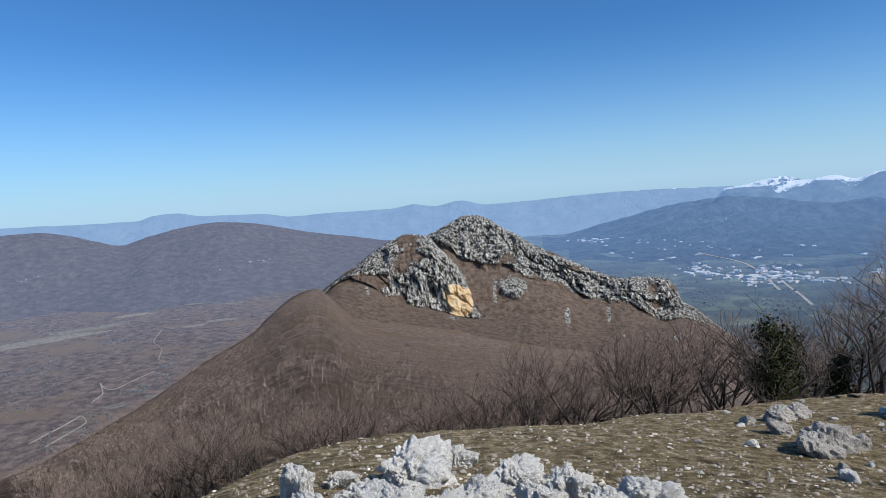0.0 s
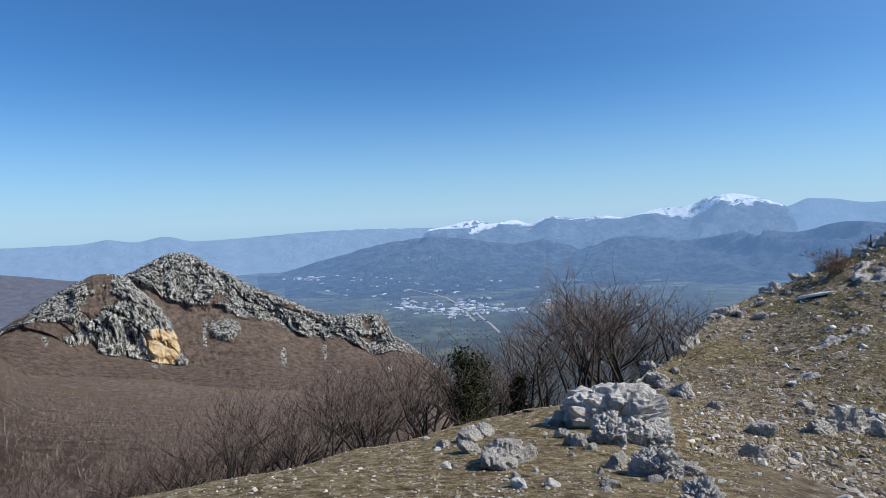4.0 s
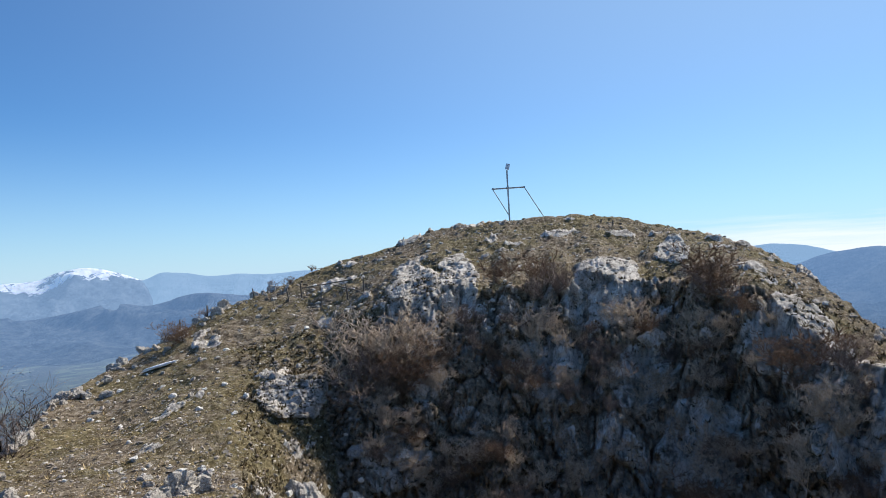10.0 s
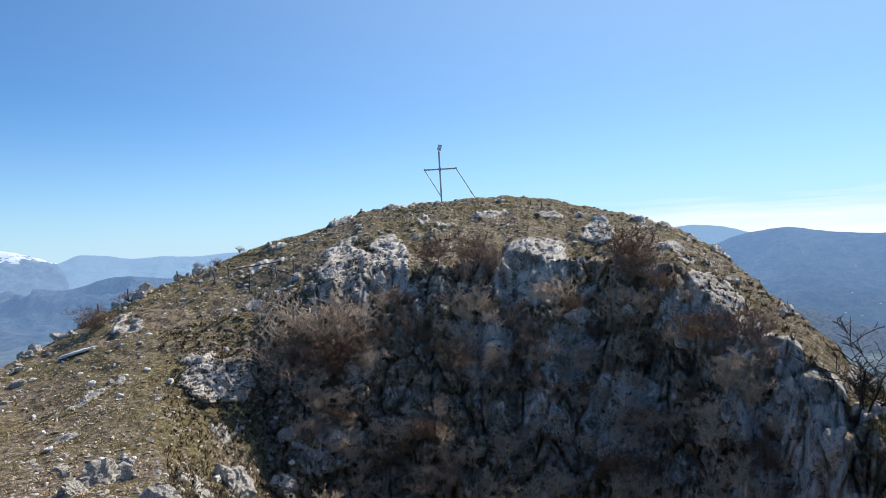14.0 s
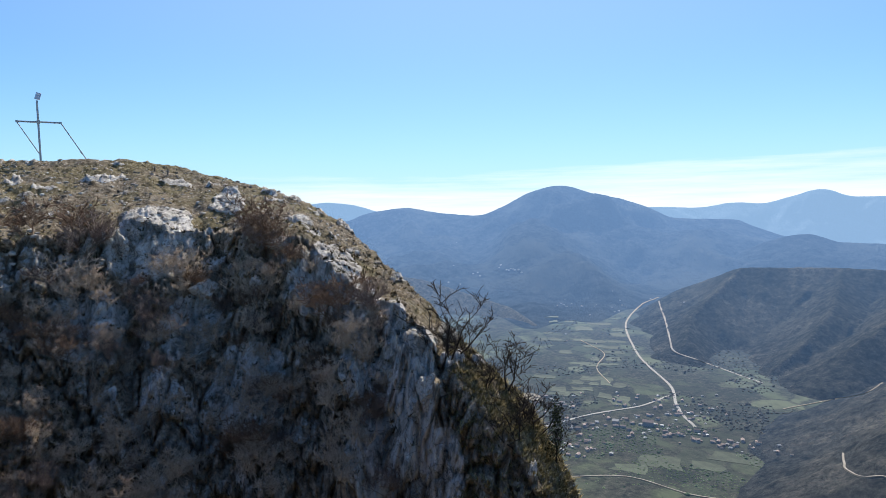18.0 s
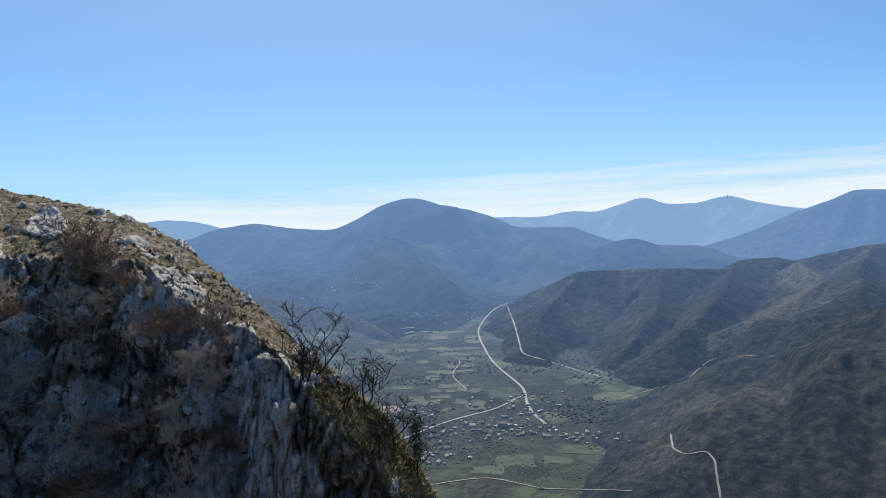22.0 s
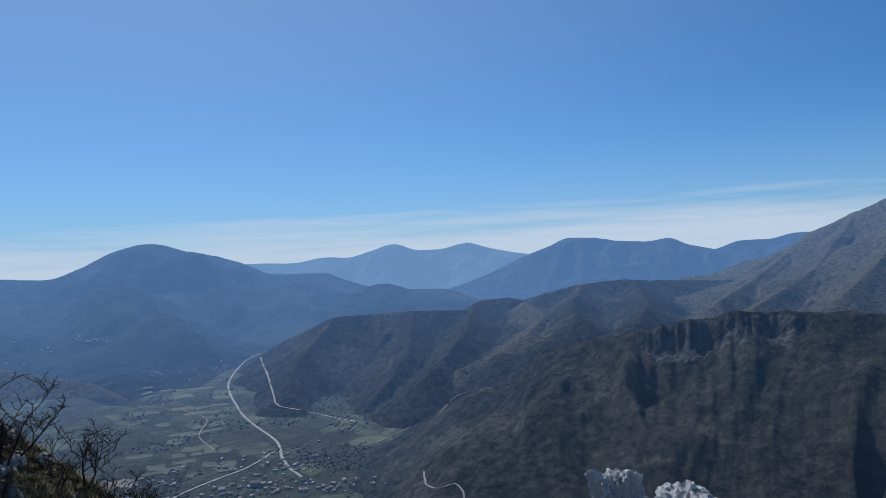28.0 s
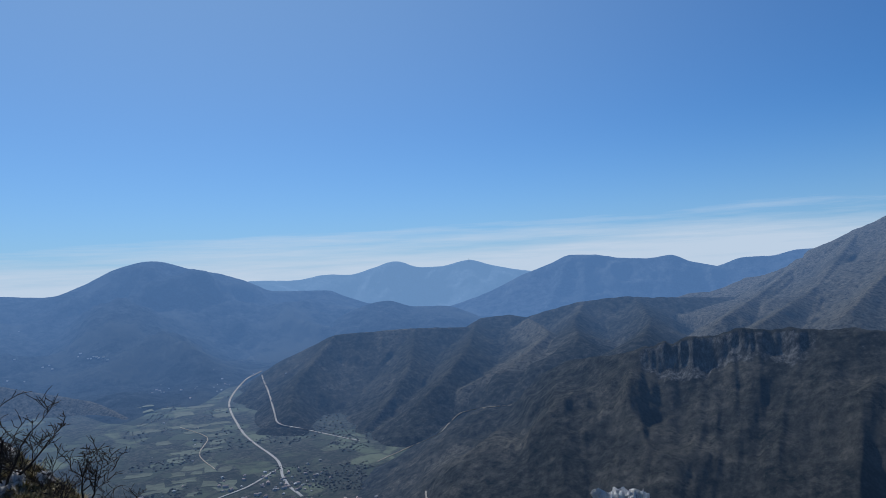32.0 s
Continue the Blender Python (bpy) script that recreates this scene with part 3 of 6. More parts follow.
CLIFF = [
    (90, 2.6, -2.0, 5, -3.6, 9.5, -8.0, 17.2, -11.4, 28.2, -0.7, 42, 2.75),
    (100, 2.6, -2.0, 5, -3.8, 9.5, -9.0, 15.2, -12.2, 26.6, -1.0, 39, 1.28),
    (107, 2.6, -2.0, 5, -4.0, 9, -9.5, 13.6, -12.5, 22.8, -2.2, 34, -0.7),
    (112, 2.6, -2.0, 5, -4.3, 8.5, -10, 12.6, -13, 19.2, -3.5, 27, -2.75),
    (118, 2.6, -2.1, 5, -4.7, 8.5, -10.5, 12.4, -13, 16.6, -4.9, 20, -4.35),
    (124, 2.6, -2.1, 5, -5.2, 8, -10.5, 12.4, -13, 15.6, -6.6, 18.5, -5.95),
    (129, 2.6, -2.1, 5, -5.6, 8, -10.4, 12, -12, 14.6, -9, 16.4, -7.9),
]
SOUTH = [
    (135, 2.4, -2.0, 4.5, -5.2, 6.5, -9, 9, -13, 12, -17, 14, -20),
    (150, 2.4, -1.9, 3.6, -2.6, 5, -5, 7, -9, 10, -14, 13, -19),
    (160, 2.4, -1.8, 3.8, -2.1, 5.6, -2.5, 7.4, -4.5, 10, -9, 13, -14),
    (176, 2.4, -1.8, 3.8, -2.1, 5.8, -2.55, 7.6, -4.5, 10, -9, 13, -14),
    (180, 2.4, -1.8, 3.8, -2.1, 5.8, -2.5, 7.6, -4.2, 10, -7, 13, -10),
]
# beyond the near skyline: four stations per azimuth, down to the plain
BEYOND = [
    (-180, 30, -14, 120, -70, 400, -210, 900, PLAIN),
    (-60, 20, -10, 60, -32, 250, -150, 800, PLAIN),
    (-40, 18, -9, 90, -31.5, 190, -95, 640, PLAIN),
    (-34, 18, -9, 110, -36.2, 220, -100, 640, PLAIN),
    (-29, 18, -9, 150, -45.3, 280, -112, 680, PLAIN),
    (-24.6, 20, -9.5, 210, -56.6, 340, -115, 760, PLAIN),
    (-17.2, 24, -11, 310, -61.6, 430, -100, 900, PLAIN),
    (-11.6, 26, -12, 460, -68.4, 540, -85, 1100, PLAIN),
    (-8, 26, -12, 380, -78, 560, -100, 1200, PLAIN),
    (8, 28, -13, 300, -84, 520, -126, 1200, PLAIN),
]
BEYOND_EAST = [
    (22, 30, -14, 220, -74, 460, -132, 1200, PLAIN),
    (26, 32, -14.5, 205, -76, 450, -142, 1200, PLAIN),
    (31, 34, -15, 180, -70, 430, -165, 1100, PLAIN),
    (45, 36, -12, 120, -60, 400, -190, 1100, PLAIN),
    (70, 60, -4, 140, -50, 400, -190, 1000, PLAIN),
    (100, 56, -4, 120, -50, 350, -190, 800, PLAIN),
    (118, 34, -15, 90, -60, 260, -170, 700, PLAIN),
    (140, 30, -35, 90, -80, 260, -180, 600, PLAIN),
    (180, 30, -25, 120, -70, 400, -210, 900, PLAIN),
]

near_tab = np.array(NORTH + HILL + CLIFF + SOUTH, float)
far_tab = np.array(BEYOND + BEYOND_EAST, float)
azs = np.concatenate([np.arange(-180, -44, 2.4), np.arange(-44, 18, 0.17), np.arange(18, 58, 0.13), np.arange(58, 130, 0.085), np.arange(130, 180, 0.25)])


def sstep(v, lo, hi):
    t = np.clip((v - lo) / (hi - lo), 0, 1)
    return t * t * (3 - 2 * t)


def stations(az):
    cols = [np.zeros_like(az), np.zeros_like(az) - 1.64]
    for tab in (near_tab, far_tab):
        for c in range(1, tab.shape[1]):
            cols.append(smooth_interp(az, tab[:, 0], tab[:, c]))
    # the brow and foot of the hill's crags wander in and out
    w = sstep(az, 60, 74) * sstep(-az, -122, -114)
    b1 = fbm(az * 0.16, 0 * az, 0 * az, 4, 131) + 0.5 * fbm(az * 0.55, 0 * az, 0 * az + 2, 3, 133)
    cols[10] = cols[10] + w * b1 * 2.0
    cols[8] = cols[8] + w * b1 * 1.8
    cols[11] = cols[11] + w * 0.7 * fbm(az * 0.22, 0 * az, 0 * az + 8, 4, 137)
    cols += [np.zeros_like(az) + 4950, np.zeros_like(az) + PLAIN]
    return np.stack(cols, -1).reshape(len(az), -1, 2)


SEGMENTS = [8, 20, 40, 54, 118, 88, 30, 40, 36, 36, 24]
CENTRE = [(-180, 0, 0), (18, 0.05, -0.03), (40, 0.35, -0.3), (85, 0.48, -0.36), (100, 0.3, -0.65), (125, 0.41, -0.82), (180, 0.3, -0.86)]


def ground_sheet(az):
    st = stations(az)
    rr, zz = [], []
    for k, cnt in enumerate(SEGMENTS):
        t = np.linspace(0, 1, cnt, endpoint=k == len(SEGMENTS) - 1)[None, :]
        a, b = st[:, k, None, :], st[:, k + 1, None, :]
        f = t if k < 6 else (np.exp(t * np.log(b[..., 0] / a[..., 0])) - 1) / (b[..., 0] / a[..., 0] - 1)
        rr.append(a[..., 0] + (b[..., 0] - a[..., 0]) * f)
        zz.append(a[..., 1] + (b[..., 1] - a[..., 1]) * f)
    r, z = np.concatenate(rr, 1), np.concatenate(zz, 1)
    for _ in range(14):                      # ease the corners along each ray
        z[:, 1:-1] = 0.25 * z[:, :-2] + 0.5 * z[:, 1:-1] + 0.25 * z[:, 2:]
    ct = np.array(CENTRE)
    cx, cy = np.interp(az, ct[:, 0], ct[:, 1])[:, None], np.interp(az, ct[:, 0], ct[:, 2])[:, None]
    grow_in = np.clip(r / 5, 0, 1)
    cx, cy = cx * grow_in, cy * grow_in
    return r, cx + np.sin(np.radians(az))[:, None] * r, cy + np.cos(np.radians(az))[:, None] * r, z


# bare slabs and buttresses of the hill's steep face: azimuth, elevation, half width, half height, how far they stand out
SLABS = [(93.1, -3.4, 3.4, 3.2, 0.8), (98.8, 0.0, 1.5, 1.3, 0.5), (106.9, -6.8, 3.5, 3.0, 0.9), (112.0, -14.5, 2.9, 6.0, 1.3), (87.9, -9.7, 3.2, 3.0, 0.5), (76.7, -2.5, 2.5, 2.7, 0.7),
         (76.9, -8.2, 2.0, 4.6, 0.8), (80.5, -2.6, 1.5, 3.2, 0.5), (65.2, -11.0, 3.3, 1.9, 0.6), (73.8, -16.7, 3.6, 2.3, 0.5), (100.6, -15.8, 3.4, 4.0, 0.3), (111.0, -22.0, 2.8, 4.0, 1.0), (95.9, -10.0, 2.2, 2.6, 0.4), (114.6, -17.5, 2.6, 5.0, 0.8), (109.3, -8.6, 2.6, 2.2, 0.5), (113.2, -11.4, 1.8, 2.6, 0.6), (115.6, -13.6, 1.6, 2.6, 0.5), (117.4, -23.0, 2.4, 3.4, 0.6)]


def slab_mask(x, y, z, wob):
    """How far a place lies on one of the slabs, and how far that one stands out."""
    dx, dy = x - 0.48, y + 0.36
    A, E = np.degrees(np.arctan2(dx, dy)), np.degrees(np.arctan2(z, np.hypot(dx, dy)))
    rag = fbm(x * 0.9, y * 0.9, z * 0.5, 5, 401)
    on, out = np.zeros_like(x), np.zeros_like(x)
    for a, e, w, h, k in SLABS:
        q = (np.abs(A + 1.3 * wob + 0.9 * rag - a) / w) ** 2.6 + (np.abs(E + 1.0 * rag - e) / h) ** 2.6
        m = sstep(1.25 - q + 0.6 * rag, 0, 0.8)
        out = np.where(m > on, 0.45 * k * m, out)
        on = np.maximum(on, m)
    return on, out


def roughen(az, r, x, y, z):
    """Relief of the near land: hummocks and rock bands everywhere, crags on the steep faces. Also the mask of bare rock."""
    slope = np.abs(np.gradient(z, axis=1)) / (np.abs(np.gradient(r, axis=1)) + 1e-3)
    near = np.clip((75 - r) / 25, 0, 1)
    wob = fbm(x * 0.3, y * 0.3, z * 0.3, 4, 71)
    steep = sstep(slope + 0.35 * wob, 0.42, 0.95) * sstep(r, 8, 14)
    brow = stations(az)[:, 5, 0][:, None]
    steep = steep * (1 - sstep(az, 114, 118)[:, None] * sstep(r - brow, -0.5, 0.3))
    on_hill = sstep(az, 46, 62)[:, None] * sstep(r, 9, 16) * near
    slab, stand_out = slab_mask(x, y, z, wob)
    slab, stand_out = slab * sstep(r, 13, 15) * near, stand_out * sstep(r, 13, 15) * near
    out = sstep(fbm(x * 0.55, y * 0.55, z * 1.6, 6, 81), 0.2, 0.36) * on_hill
    ribs = fbm(x * 0.35, y * 0.35, z * 3.4, 4, 83, True) * on_hill * (1 - steep)
    rock = np.clip(np.maximum(np.maximum(slab, 0.62 * steep * sstep(fbm(x * 0.8, y * 0.8, z * 0.45, 5, 403), -0.05, 0.35)), out * (1 - 0.5 * steep)), 0, 1)
    scale = np.clip(r / 5, 0.35, 4)
    hum = 0.05 * scale * fbm(x * 0.7, y * 0.7, 0 * x, 5, 11) + 0.035 * np.clip(r / 14, 0.25, 2) * fbm(x * 2.6, y * 2.6, 0 * x, 4, 13)
    c1 = fbm(x * 0.38, y * 0.38, z * 0.17, 6, 21, True)
    c2 = fbm(x * 1.25, y * 1.25, z * 0.5, 5, 31, True)
    crag = c1 * 0.95 + c2 * 0.42
    c3 = fbm(x * 3.6, y * 3.6, z * 1.6, 4, 51, True)
    cut = np.zeros_like(x)
    sel = (steep * near > 0.03) & (r > 9)
    bx, by, bz = x[sel] + 0.25 * wob[sel], y[sel] + 0.25 * c1[sel], z[sel] + 0.3 * wob[sel]
    cut[sel] = 0.55 * blocks(bx * 0.75, by * 0.75, bz * 0.42, 301) + 0.28 * blocks(bx * 1.9, by * 1.9, bz * 1.1, 311) + 0.12 * blocks(bx * 4.6, by * 4.6, bz * 2.8, 321, 0.2)
    flutes = fbm(x * 1.5, y * 1.5, z * 0.22, 4, 405, True)
    push = (0.6 * crag * (1 - 0.85 * slab) + 0.75 * cut * (1 - 0.6 * slab) + 0.16 * c3) * np.maximum(steep, slab) * near * 1.15 + stand_out + 0.1 * slab * flutes
    heath = np.clip(steep * 1.15 * near - slab, 0, 1)
    lift = (0.55 * fbm(x * 1.9, y * 1.9, z * 1.9, 5, 37, True) + 0.12) * out * (1 - steep) * 0.5
    knobs = (fbm(x * 2.3, y * 2.3, z * 2.3, 4, 87, True) - 0.1) * on_hill * (1 - steep)
    z = z + hum * near + 0.3 * push + lift + 0.11 * ribs + 0.08 * knobs
    far = sstep(r, 60, 200) * sstep(-r, -900, -500)
    z = z + far * np.clip(r * 0.01, 0, 4) * fbm(x * 0.012, y * 0.012, 0 * x, 5, 41)
    rr = np.maximum(r, 0.5)
    return x - push * x / rr, y - push * y / rr, z, np.clip(rock + 0.2 * c2 * rock + 0.35 * np.minimum(cut, 0) * rock, 0, 1), heath


gr, gx, gy, gz = ground_sheet(azs)
gx, gy, gz, grock, gheath = roughen(azs, gr, gx, gy, gz)
GCO = np.stack([gx, gy, gz], -1)
NEAR_ROWS = sum(SEGMENTS[:7]) - 12
ground = tagged(grid_mesh("ground", GCO[:, :NEAR_ROWS + 1], M_MEADOW, True), "stony summit pasture with limestone cliffs and dry grass", "ground", kind="structure")
knoll = np.exp(-((azs[:, None] + 8) / 5.5) ** 2) * sstep(gr, 7, 9) * sstep(-gr, -26, -20)
grock = np.maximum(grock, 0.62 * knoll)
mask(ground, "rock", grock[:, :NEAR_ROWS + 1]), mask(ground, "heath", gheath[:, :NEAR_ROWS + 1])
turf = 0.55 * sstep(-gr, -22, -12) * np.maximum((sstep(-azs, -66, -44) * sstep(azs, -150, -70))[:, None], sstep(-gr, -6, -2.5))
mask(ground, "turf", turf[:, :NEAR_ROWS + 1])
MID_ROWS = sum(SEGMENTS[:9])
woods = tagged(grid_mesh("wooded_slope", GCO[::2, NEAR_ROWS:MID_ROWS + 1], M_FOREST, True), "brown mountain slope under leafless woods", "slope", kind="structure")
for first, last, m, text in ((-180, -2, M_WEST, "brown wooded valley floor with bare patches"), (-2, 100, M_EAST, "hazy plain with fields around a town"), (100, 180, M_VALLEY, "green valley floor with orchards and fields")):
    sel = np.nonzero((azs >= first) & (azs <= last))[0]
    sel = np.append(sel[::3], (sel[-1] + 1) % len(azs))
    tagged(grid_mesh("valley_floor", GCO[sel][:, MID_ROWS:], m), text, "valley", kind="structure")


def column(az):
    return int(np.argmin(np.abs(azs - az)))


def on_ground(az, el):
    """The nearest place of the land in that direction from the standing place."""
    c = column(az)
    ct = np.array(CENTRE)
    cx, cy = np.interp(az, ct[:, 0], ct[:, 1]), np.interp(az, ct[:, 0], ct[:, 2])
    e = np.degrees(np.arctan2(GCO[c, :, 2], np.hypot(GCO[c, :, 0] - cx, GCO[c, :, 1] - cy)))
    k = int(np.argmax(e >= el)) if (e[:NEAR_ROWS] >= el).any() else int(np.argmax(e[:NEAR_ROWS]))
    return Vector(GCO[c, k])


def at_range(az, r):
    """The land at a distance in that direction."""
    c = column(az)
    k = int(np.argmin(np.abs(gr[c] - r)))
    return Vector(GCO[c, k])


# ---- mountains ----
# crest and foot of the near buttress and of the main wall: azimuth, elevation
SPUR_CREST = [(-14.7, -10.15), (-12.2, -8.6), (-8.8, -6.53), (-6.4, -5.0), (-5.06, -4.29), (-3.14, -3.57), (-1.55, -3.81), (-0.29, -5.0), (0.96, -6.4), (1.95, -7.8), (2.7, -9.2), (3.7, -10.2), (4.0, -11.6)]
SPUR_FOOT = [(-14.7, -10.5), (-12.2, -9.0), (-8.84, -7.05), (-6.65, -7.77), (-5.4, -8.8), (-3.6, -9.6), (-2, -10.1), (-0.1, -10.6), (1.5, -11.1), (2.8, -11.3), (4.0, -11.7)]
WALL_CREST = [(-14.7, -10.7), (-9, -7.4), (-5, -5.2), (-1.55, -3.9), (-0.73, -3.52), (0.93, -2.69), (2.03, -2.22), (3.1, -2.24), (4.14, -2.62), (5.42, -3.44), (6.96, -4.38), (8.49, -5.39), (11.05, -6.56), (13.19, -7.61), (15.81, -8.42), (17.05, -8.32), (19.24, -8.49), (20.17, -9.5), (20.5, -10.37), (21.77, -11.11), (22.43, -11.72), (25.5, -14)]
WALL_FOOT = [(-14.7, -10.9), (-9, -7.7), (-1.5, -4.3), (0.41, -4.6), (1.52, -6.07), (4.17, -6.76), (5.76, -6.98), (7.58, -7.73), (9.4, -8.2), (11.44, -9.33), (13.4, -10.2), (15.8, -10.4), (17.4, -11.1), (19.12, -12.1), (20.34, -11.8), (22.42, -12.3), (25.5, -14.4)]
APRON = [(-14.7, -10.9), (-12.2, -9.3), (-8.84, -7.5), (-6.65, -8.1), (-5.4, -9.0), (-3.6, -9.8), (-2, -10.3), (-0.1, -10.8), (1.5, -11.3), (2.8, -11.5), (4.5, -11.6), (7, -11.4), (10, -11.9), (14, -12.9), (20, -12.9), (25.5, -14.6)]


def profile(stations_, counts):
    """Columns through (distance, height) stations; also the number of the span each row lies in."""
    rr, zz, ff = [], [], []
    for k, cnt in enumerate(counts):
        t = np.linspace(0, 1, cnt, endpoint=k == len(counts) - 1)[None, :]
        (r0, z0), (r1, z1) = stations_[k], stations_[k + 1]
        rr.append(r0[:, None] * (1 - t) + r1[:, None] * t)
        zz.append(z0[:, None] * (1 - t) + z1[:, None] * t)
        ff.append(k + t + 0 * rr[-1])
    return np.concatenate(rr, 1), np.concatenate(zz, 1), np.concatenate(ff, 1)


def at_el(el, r):
    return r + 0 * el, np.tan(np.radians(el)) * r


PEAK_WOODS = []


def peak_face(name, az, stations_, counts, first, last, label, knob=False, scar=False, lower=0.0):
    """A sheet of the peak; the spans from first to last are fluted cliff, the rest is wooded."""
    r, z, f = profile(stations_, counts)
    A = az[:, None] + 0 * r
    x, y = np.sin(np.radians(A)) * r, np.cos(np.radians(A)) * r
    el = np.degrees(np.arctan2(z, r))
    big = fbm(x * 0.02, y * 0.02, z * 0.009, 5, 5, True)
    fine = fbm(x * 0.07, y * 0.07, z * 0.022, 5, 9, True)
    finer = fbm(x * 0.2, y * 0.2, z * 0.07, 4, 19, True)
    ragged = f + lower + (0.12 + 0.6 * lower) * fbm(x * 0.05, y * 0.05, z * 0.05, 4, 15) + 0.12 * fine
    face = sstep(ragged, first - 0.06, first + 0.14) * sstep(-f, -last - 0.3, -last + 0.04)
    ledge = sstep(fbm(x * 0.03, y * 0.03, z * 0.05, 5, 29), 0.04, 0.24)          # wooded ledges across the cliff
    rock = face * (1 - 0.8 * ledge)
    push = (11 * big + 5.5 * fine + 2.2 * finer + 3 * blocks(x * 0.06 + big, y * 0.06 + 0.5 * fine, z * 0.02, 331)) * face * (1 - 0.4 * ledge) * sstep(-f, -last - 0.02, -last + 0.25)
    push = push + (1 - face) * (2.6 * fbm(x * 0.03, y * 0.03, z * 0.03, 5, 61) + 0.8 * fine)
    if knob:
        k = np.exp(-(((A - 6.2) / 1.25) ** 2 + ((el + 8.9) / 0.95) ** 2) ** 2)
        push = push + k * (7 + 4 * fine + 2 * finer)
        rock = np.maximum(rock, k * 1.3 * (0.75 + 0.3 * fine))
    # bare gullies and screes in the woods below the cliffs
    rock = np.maximum(rock, 0.62 * sstep(fbm(A * 1.1, el * 0.35, 0 * A, 5, 63), 0.3, 0.5) * (1 - face) * sstep(f, 0.45, 0.9))
    ob = grid_mesh(name, np.stack([x * (1 - push / r), y * (1 - push / r), z + push * 0.15], -1), M_PEAK)
    wx, wy = 0.8 * fbm(x * 0.06, y * 0.06, z * 0.03, 4, 23), 0.6 * fbm(x * 0.09, y * 0.09, z * 0.02, 4, 25)
    orange = np.clip(2.2 - 2.0 * (np.abs((A + 0.9 * wx - 1.05) / 1.5) ** 2.4 + np.abs((el + 1.2 * wy + 9.8) / 1.5) ** 2.4), 0, 1) if scar else 0 * A
    mask(ob, "rock", np.clip(rock, 0, 1)), mask(ob, "scar", orange)
    keep = (rock < 0.25) & (orange < 0.2) & (f > 0.05) & (f < last)
    PEAK_WOODS.append(np.stack([x * (1 - push / r), y * (1 - push / r), z + push * 0.15], -1)[keep])
    return tagged(ob, label, "mountain", kind="structure")


def cliff_peak():
    az = np.arange(-14.7, 25.4, 0.06)
    crest, foot = smooth_interp(az, *zip(*WALL_CREST)), smooth_interp(az, *zip(*WALL_FOOT))
    crest = crest + 0.09 * fbm(az * 1.6, 0 * az, 0 * az, 5, 3) + 0.05 * fbm(az * 7, 0 * az, 0 * az, 3, 4)
    base = np.array([at_range(a, 430).z for a in az]) - 4
    peak_face("cliff_peak", az, [(430 + 0 * az, base), at_el(smooth_interp(az, *zip(*APRON)), 545), at_el(foot, 604), at_el(foot * 0.5 + crest * 0.5, 622), at_el(crest, 640),
              (700 + 0 * az, np.tan(np.radians(crest)) * 640 - 45), (860 + 0 * az, -250 + 0 * az)], (44, 44, 64, 64, 10, 8), 2, 4, "grey limestone peak above brown woods", knob=True)
    az = np.arange(-14.7, 4.0, 0.06)
    crest, foot = smooth_interp(az, *zip(*SPUR_CREST)), smooth_interp(az, *zip(*SPUR_FOOT))
    crest = crest + 0.09 * fbm(az * 1.6, 0 * az, 0 * az, 5, 53) + 0.05 * fbm(az * 7, 0 * az, 0 * az, 3, 54)
    lo = np.tan(np.radians(foot)) * 550
    peak_face("cliff_spur", az, [(541 + 0 * az, lo - 5), (550 + 0 * az, lo), at_el(foot * 0.55 + crest * 0.45, 562), at_el(crest, 590), (612 + 0 * az, np.tan(np.radians(crest)) * 590 - 22)],
              (10, 64, 64, 10), 1, 3, "grey limestone buttress with an orange scar", scar=True, lower=0.3)


cliff_peak()
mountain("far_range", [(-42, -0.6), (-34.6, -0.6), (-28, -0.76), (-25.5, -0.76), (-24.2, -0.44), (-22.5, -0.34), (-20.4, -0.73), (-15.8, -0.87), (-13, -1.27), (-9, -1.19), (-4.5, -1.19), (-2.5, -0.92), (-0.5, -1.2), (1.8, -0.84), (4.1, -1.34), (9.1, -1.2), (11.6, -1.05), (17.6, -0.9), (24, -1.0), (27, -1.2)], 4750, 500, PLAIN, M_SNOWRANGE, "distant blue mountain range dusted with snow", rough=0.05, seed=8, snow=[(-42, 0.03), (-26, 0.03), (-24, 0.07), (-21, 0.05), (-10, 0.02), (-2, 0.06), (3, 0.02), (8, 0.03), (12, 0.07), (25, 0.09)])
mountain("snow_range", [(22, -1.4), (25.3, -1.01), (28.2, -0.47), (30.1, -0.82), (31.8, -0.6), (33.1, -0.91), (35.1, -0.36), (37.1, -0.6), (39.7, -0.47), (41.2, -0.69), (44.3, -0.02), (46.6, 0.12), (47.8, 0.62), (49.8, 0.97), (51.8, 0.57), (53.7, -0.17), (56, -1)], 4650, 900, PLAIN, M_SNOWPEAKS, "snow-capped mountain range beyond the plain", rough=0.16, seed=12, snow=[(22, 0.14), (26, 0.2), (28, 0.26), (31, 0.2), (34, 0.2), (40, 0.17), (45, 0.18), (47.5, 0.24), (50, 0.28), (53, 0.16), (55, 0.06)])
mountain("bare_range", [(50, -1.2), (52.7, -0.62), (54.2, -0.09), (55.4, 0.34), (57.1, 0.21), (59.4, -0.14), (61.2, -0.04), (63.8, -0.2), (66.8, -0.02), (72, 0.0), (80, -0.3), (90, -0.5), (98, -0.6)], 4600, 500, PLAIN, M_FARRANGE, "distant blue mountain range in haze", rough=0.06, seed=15)
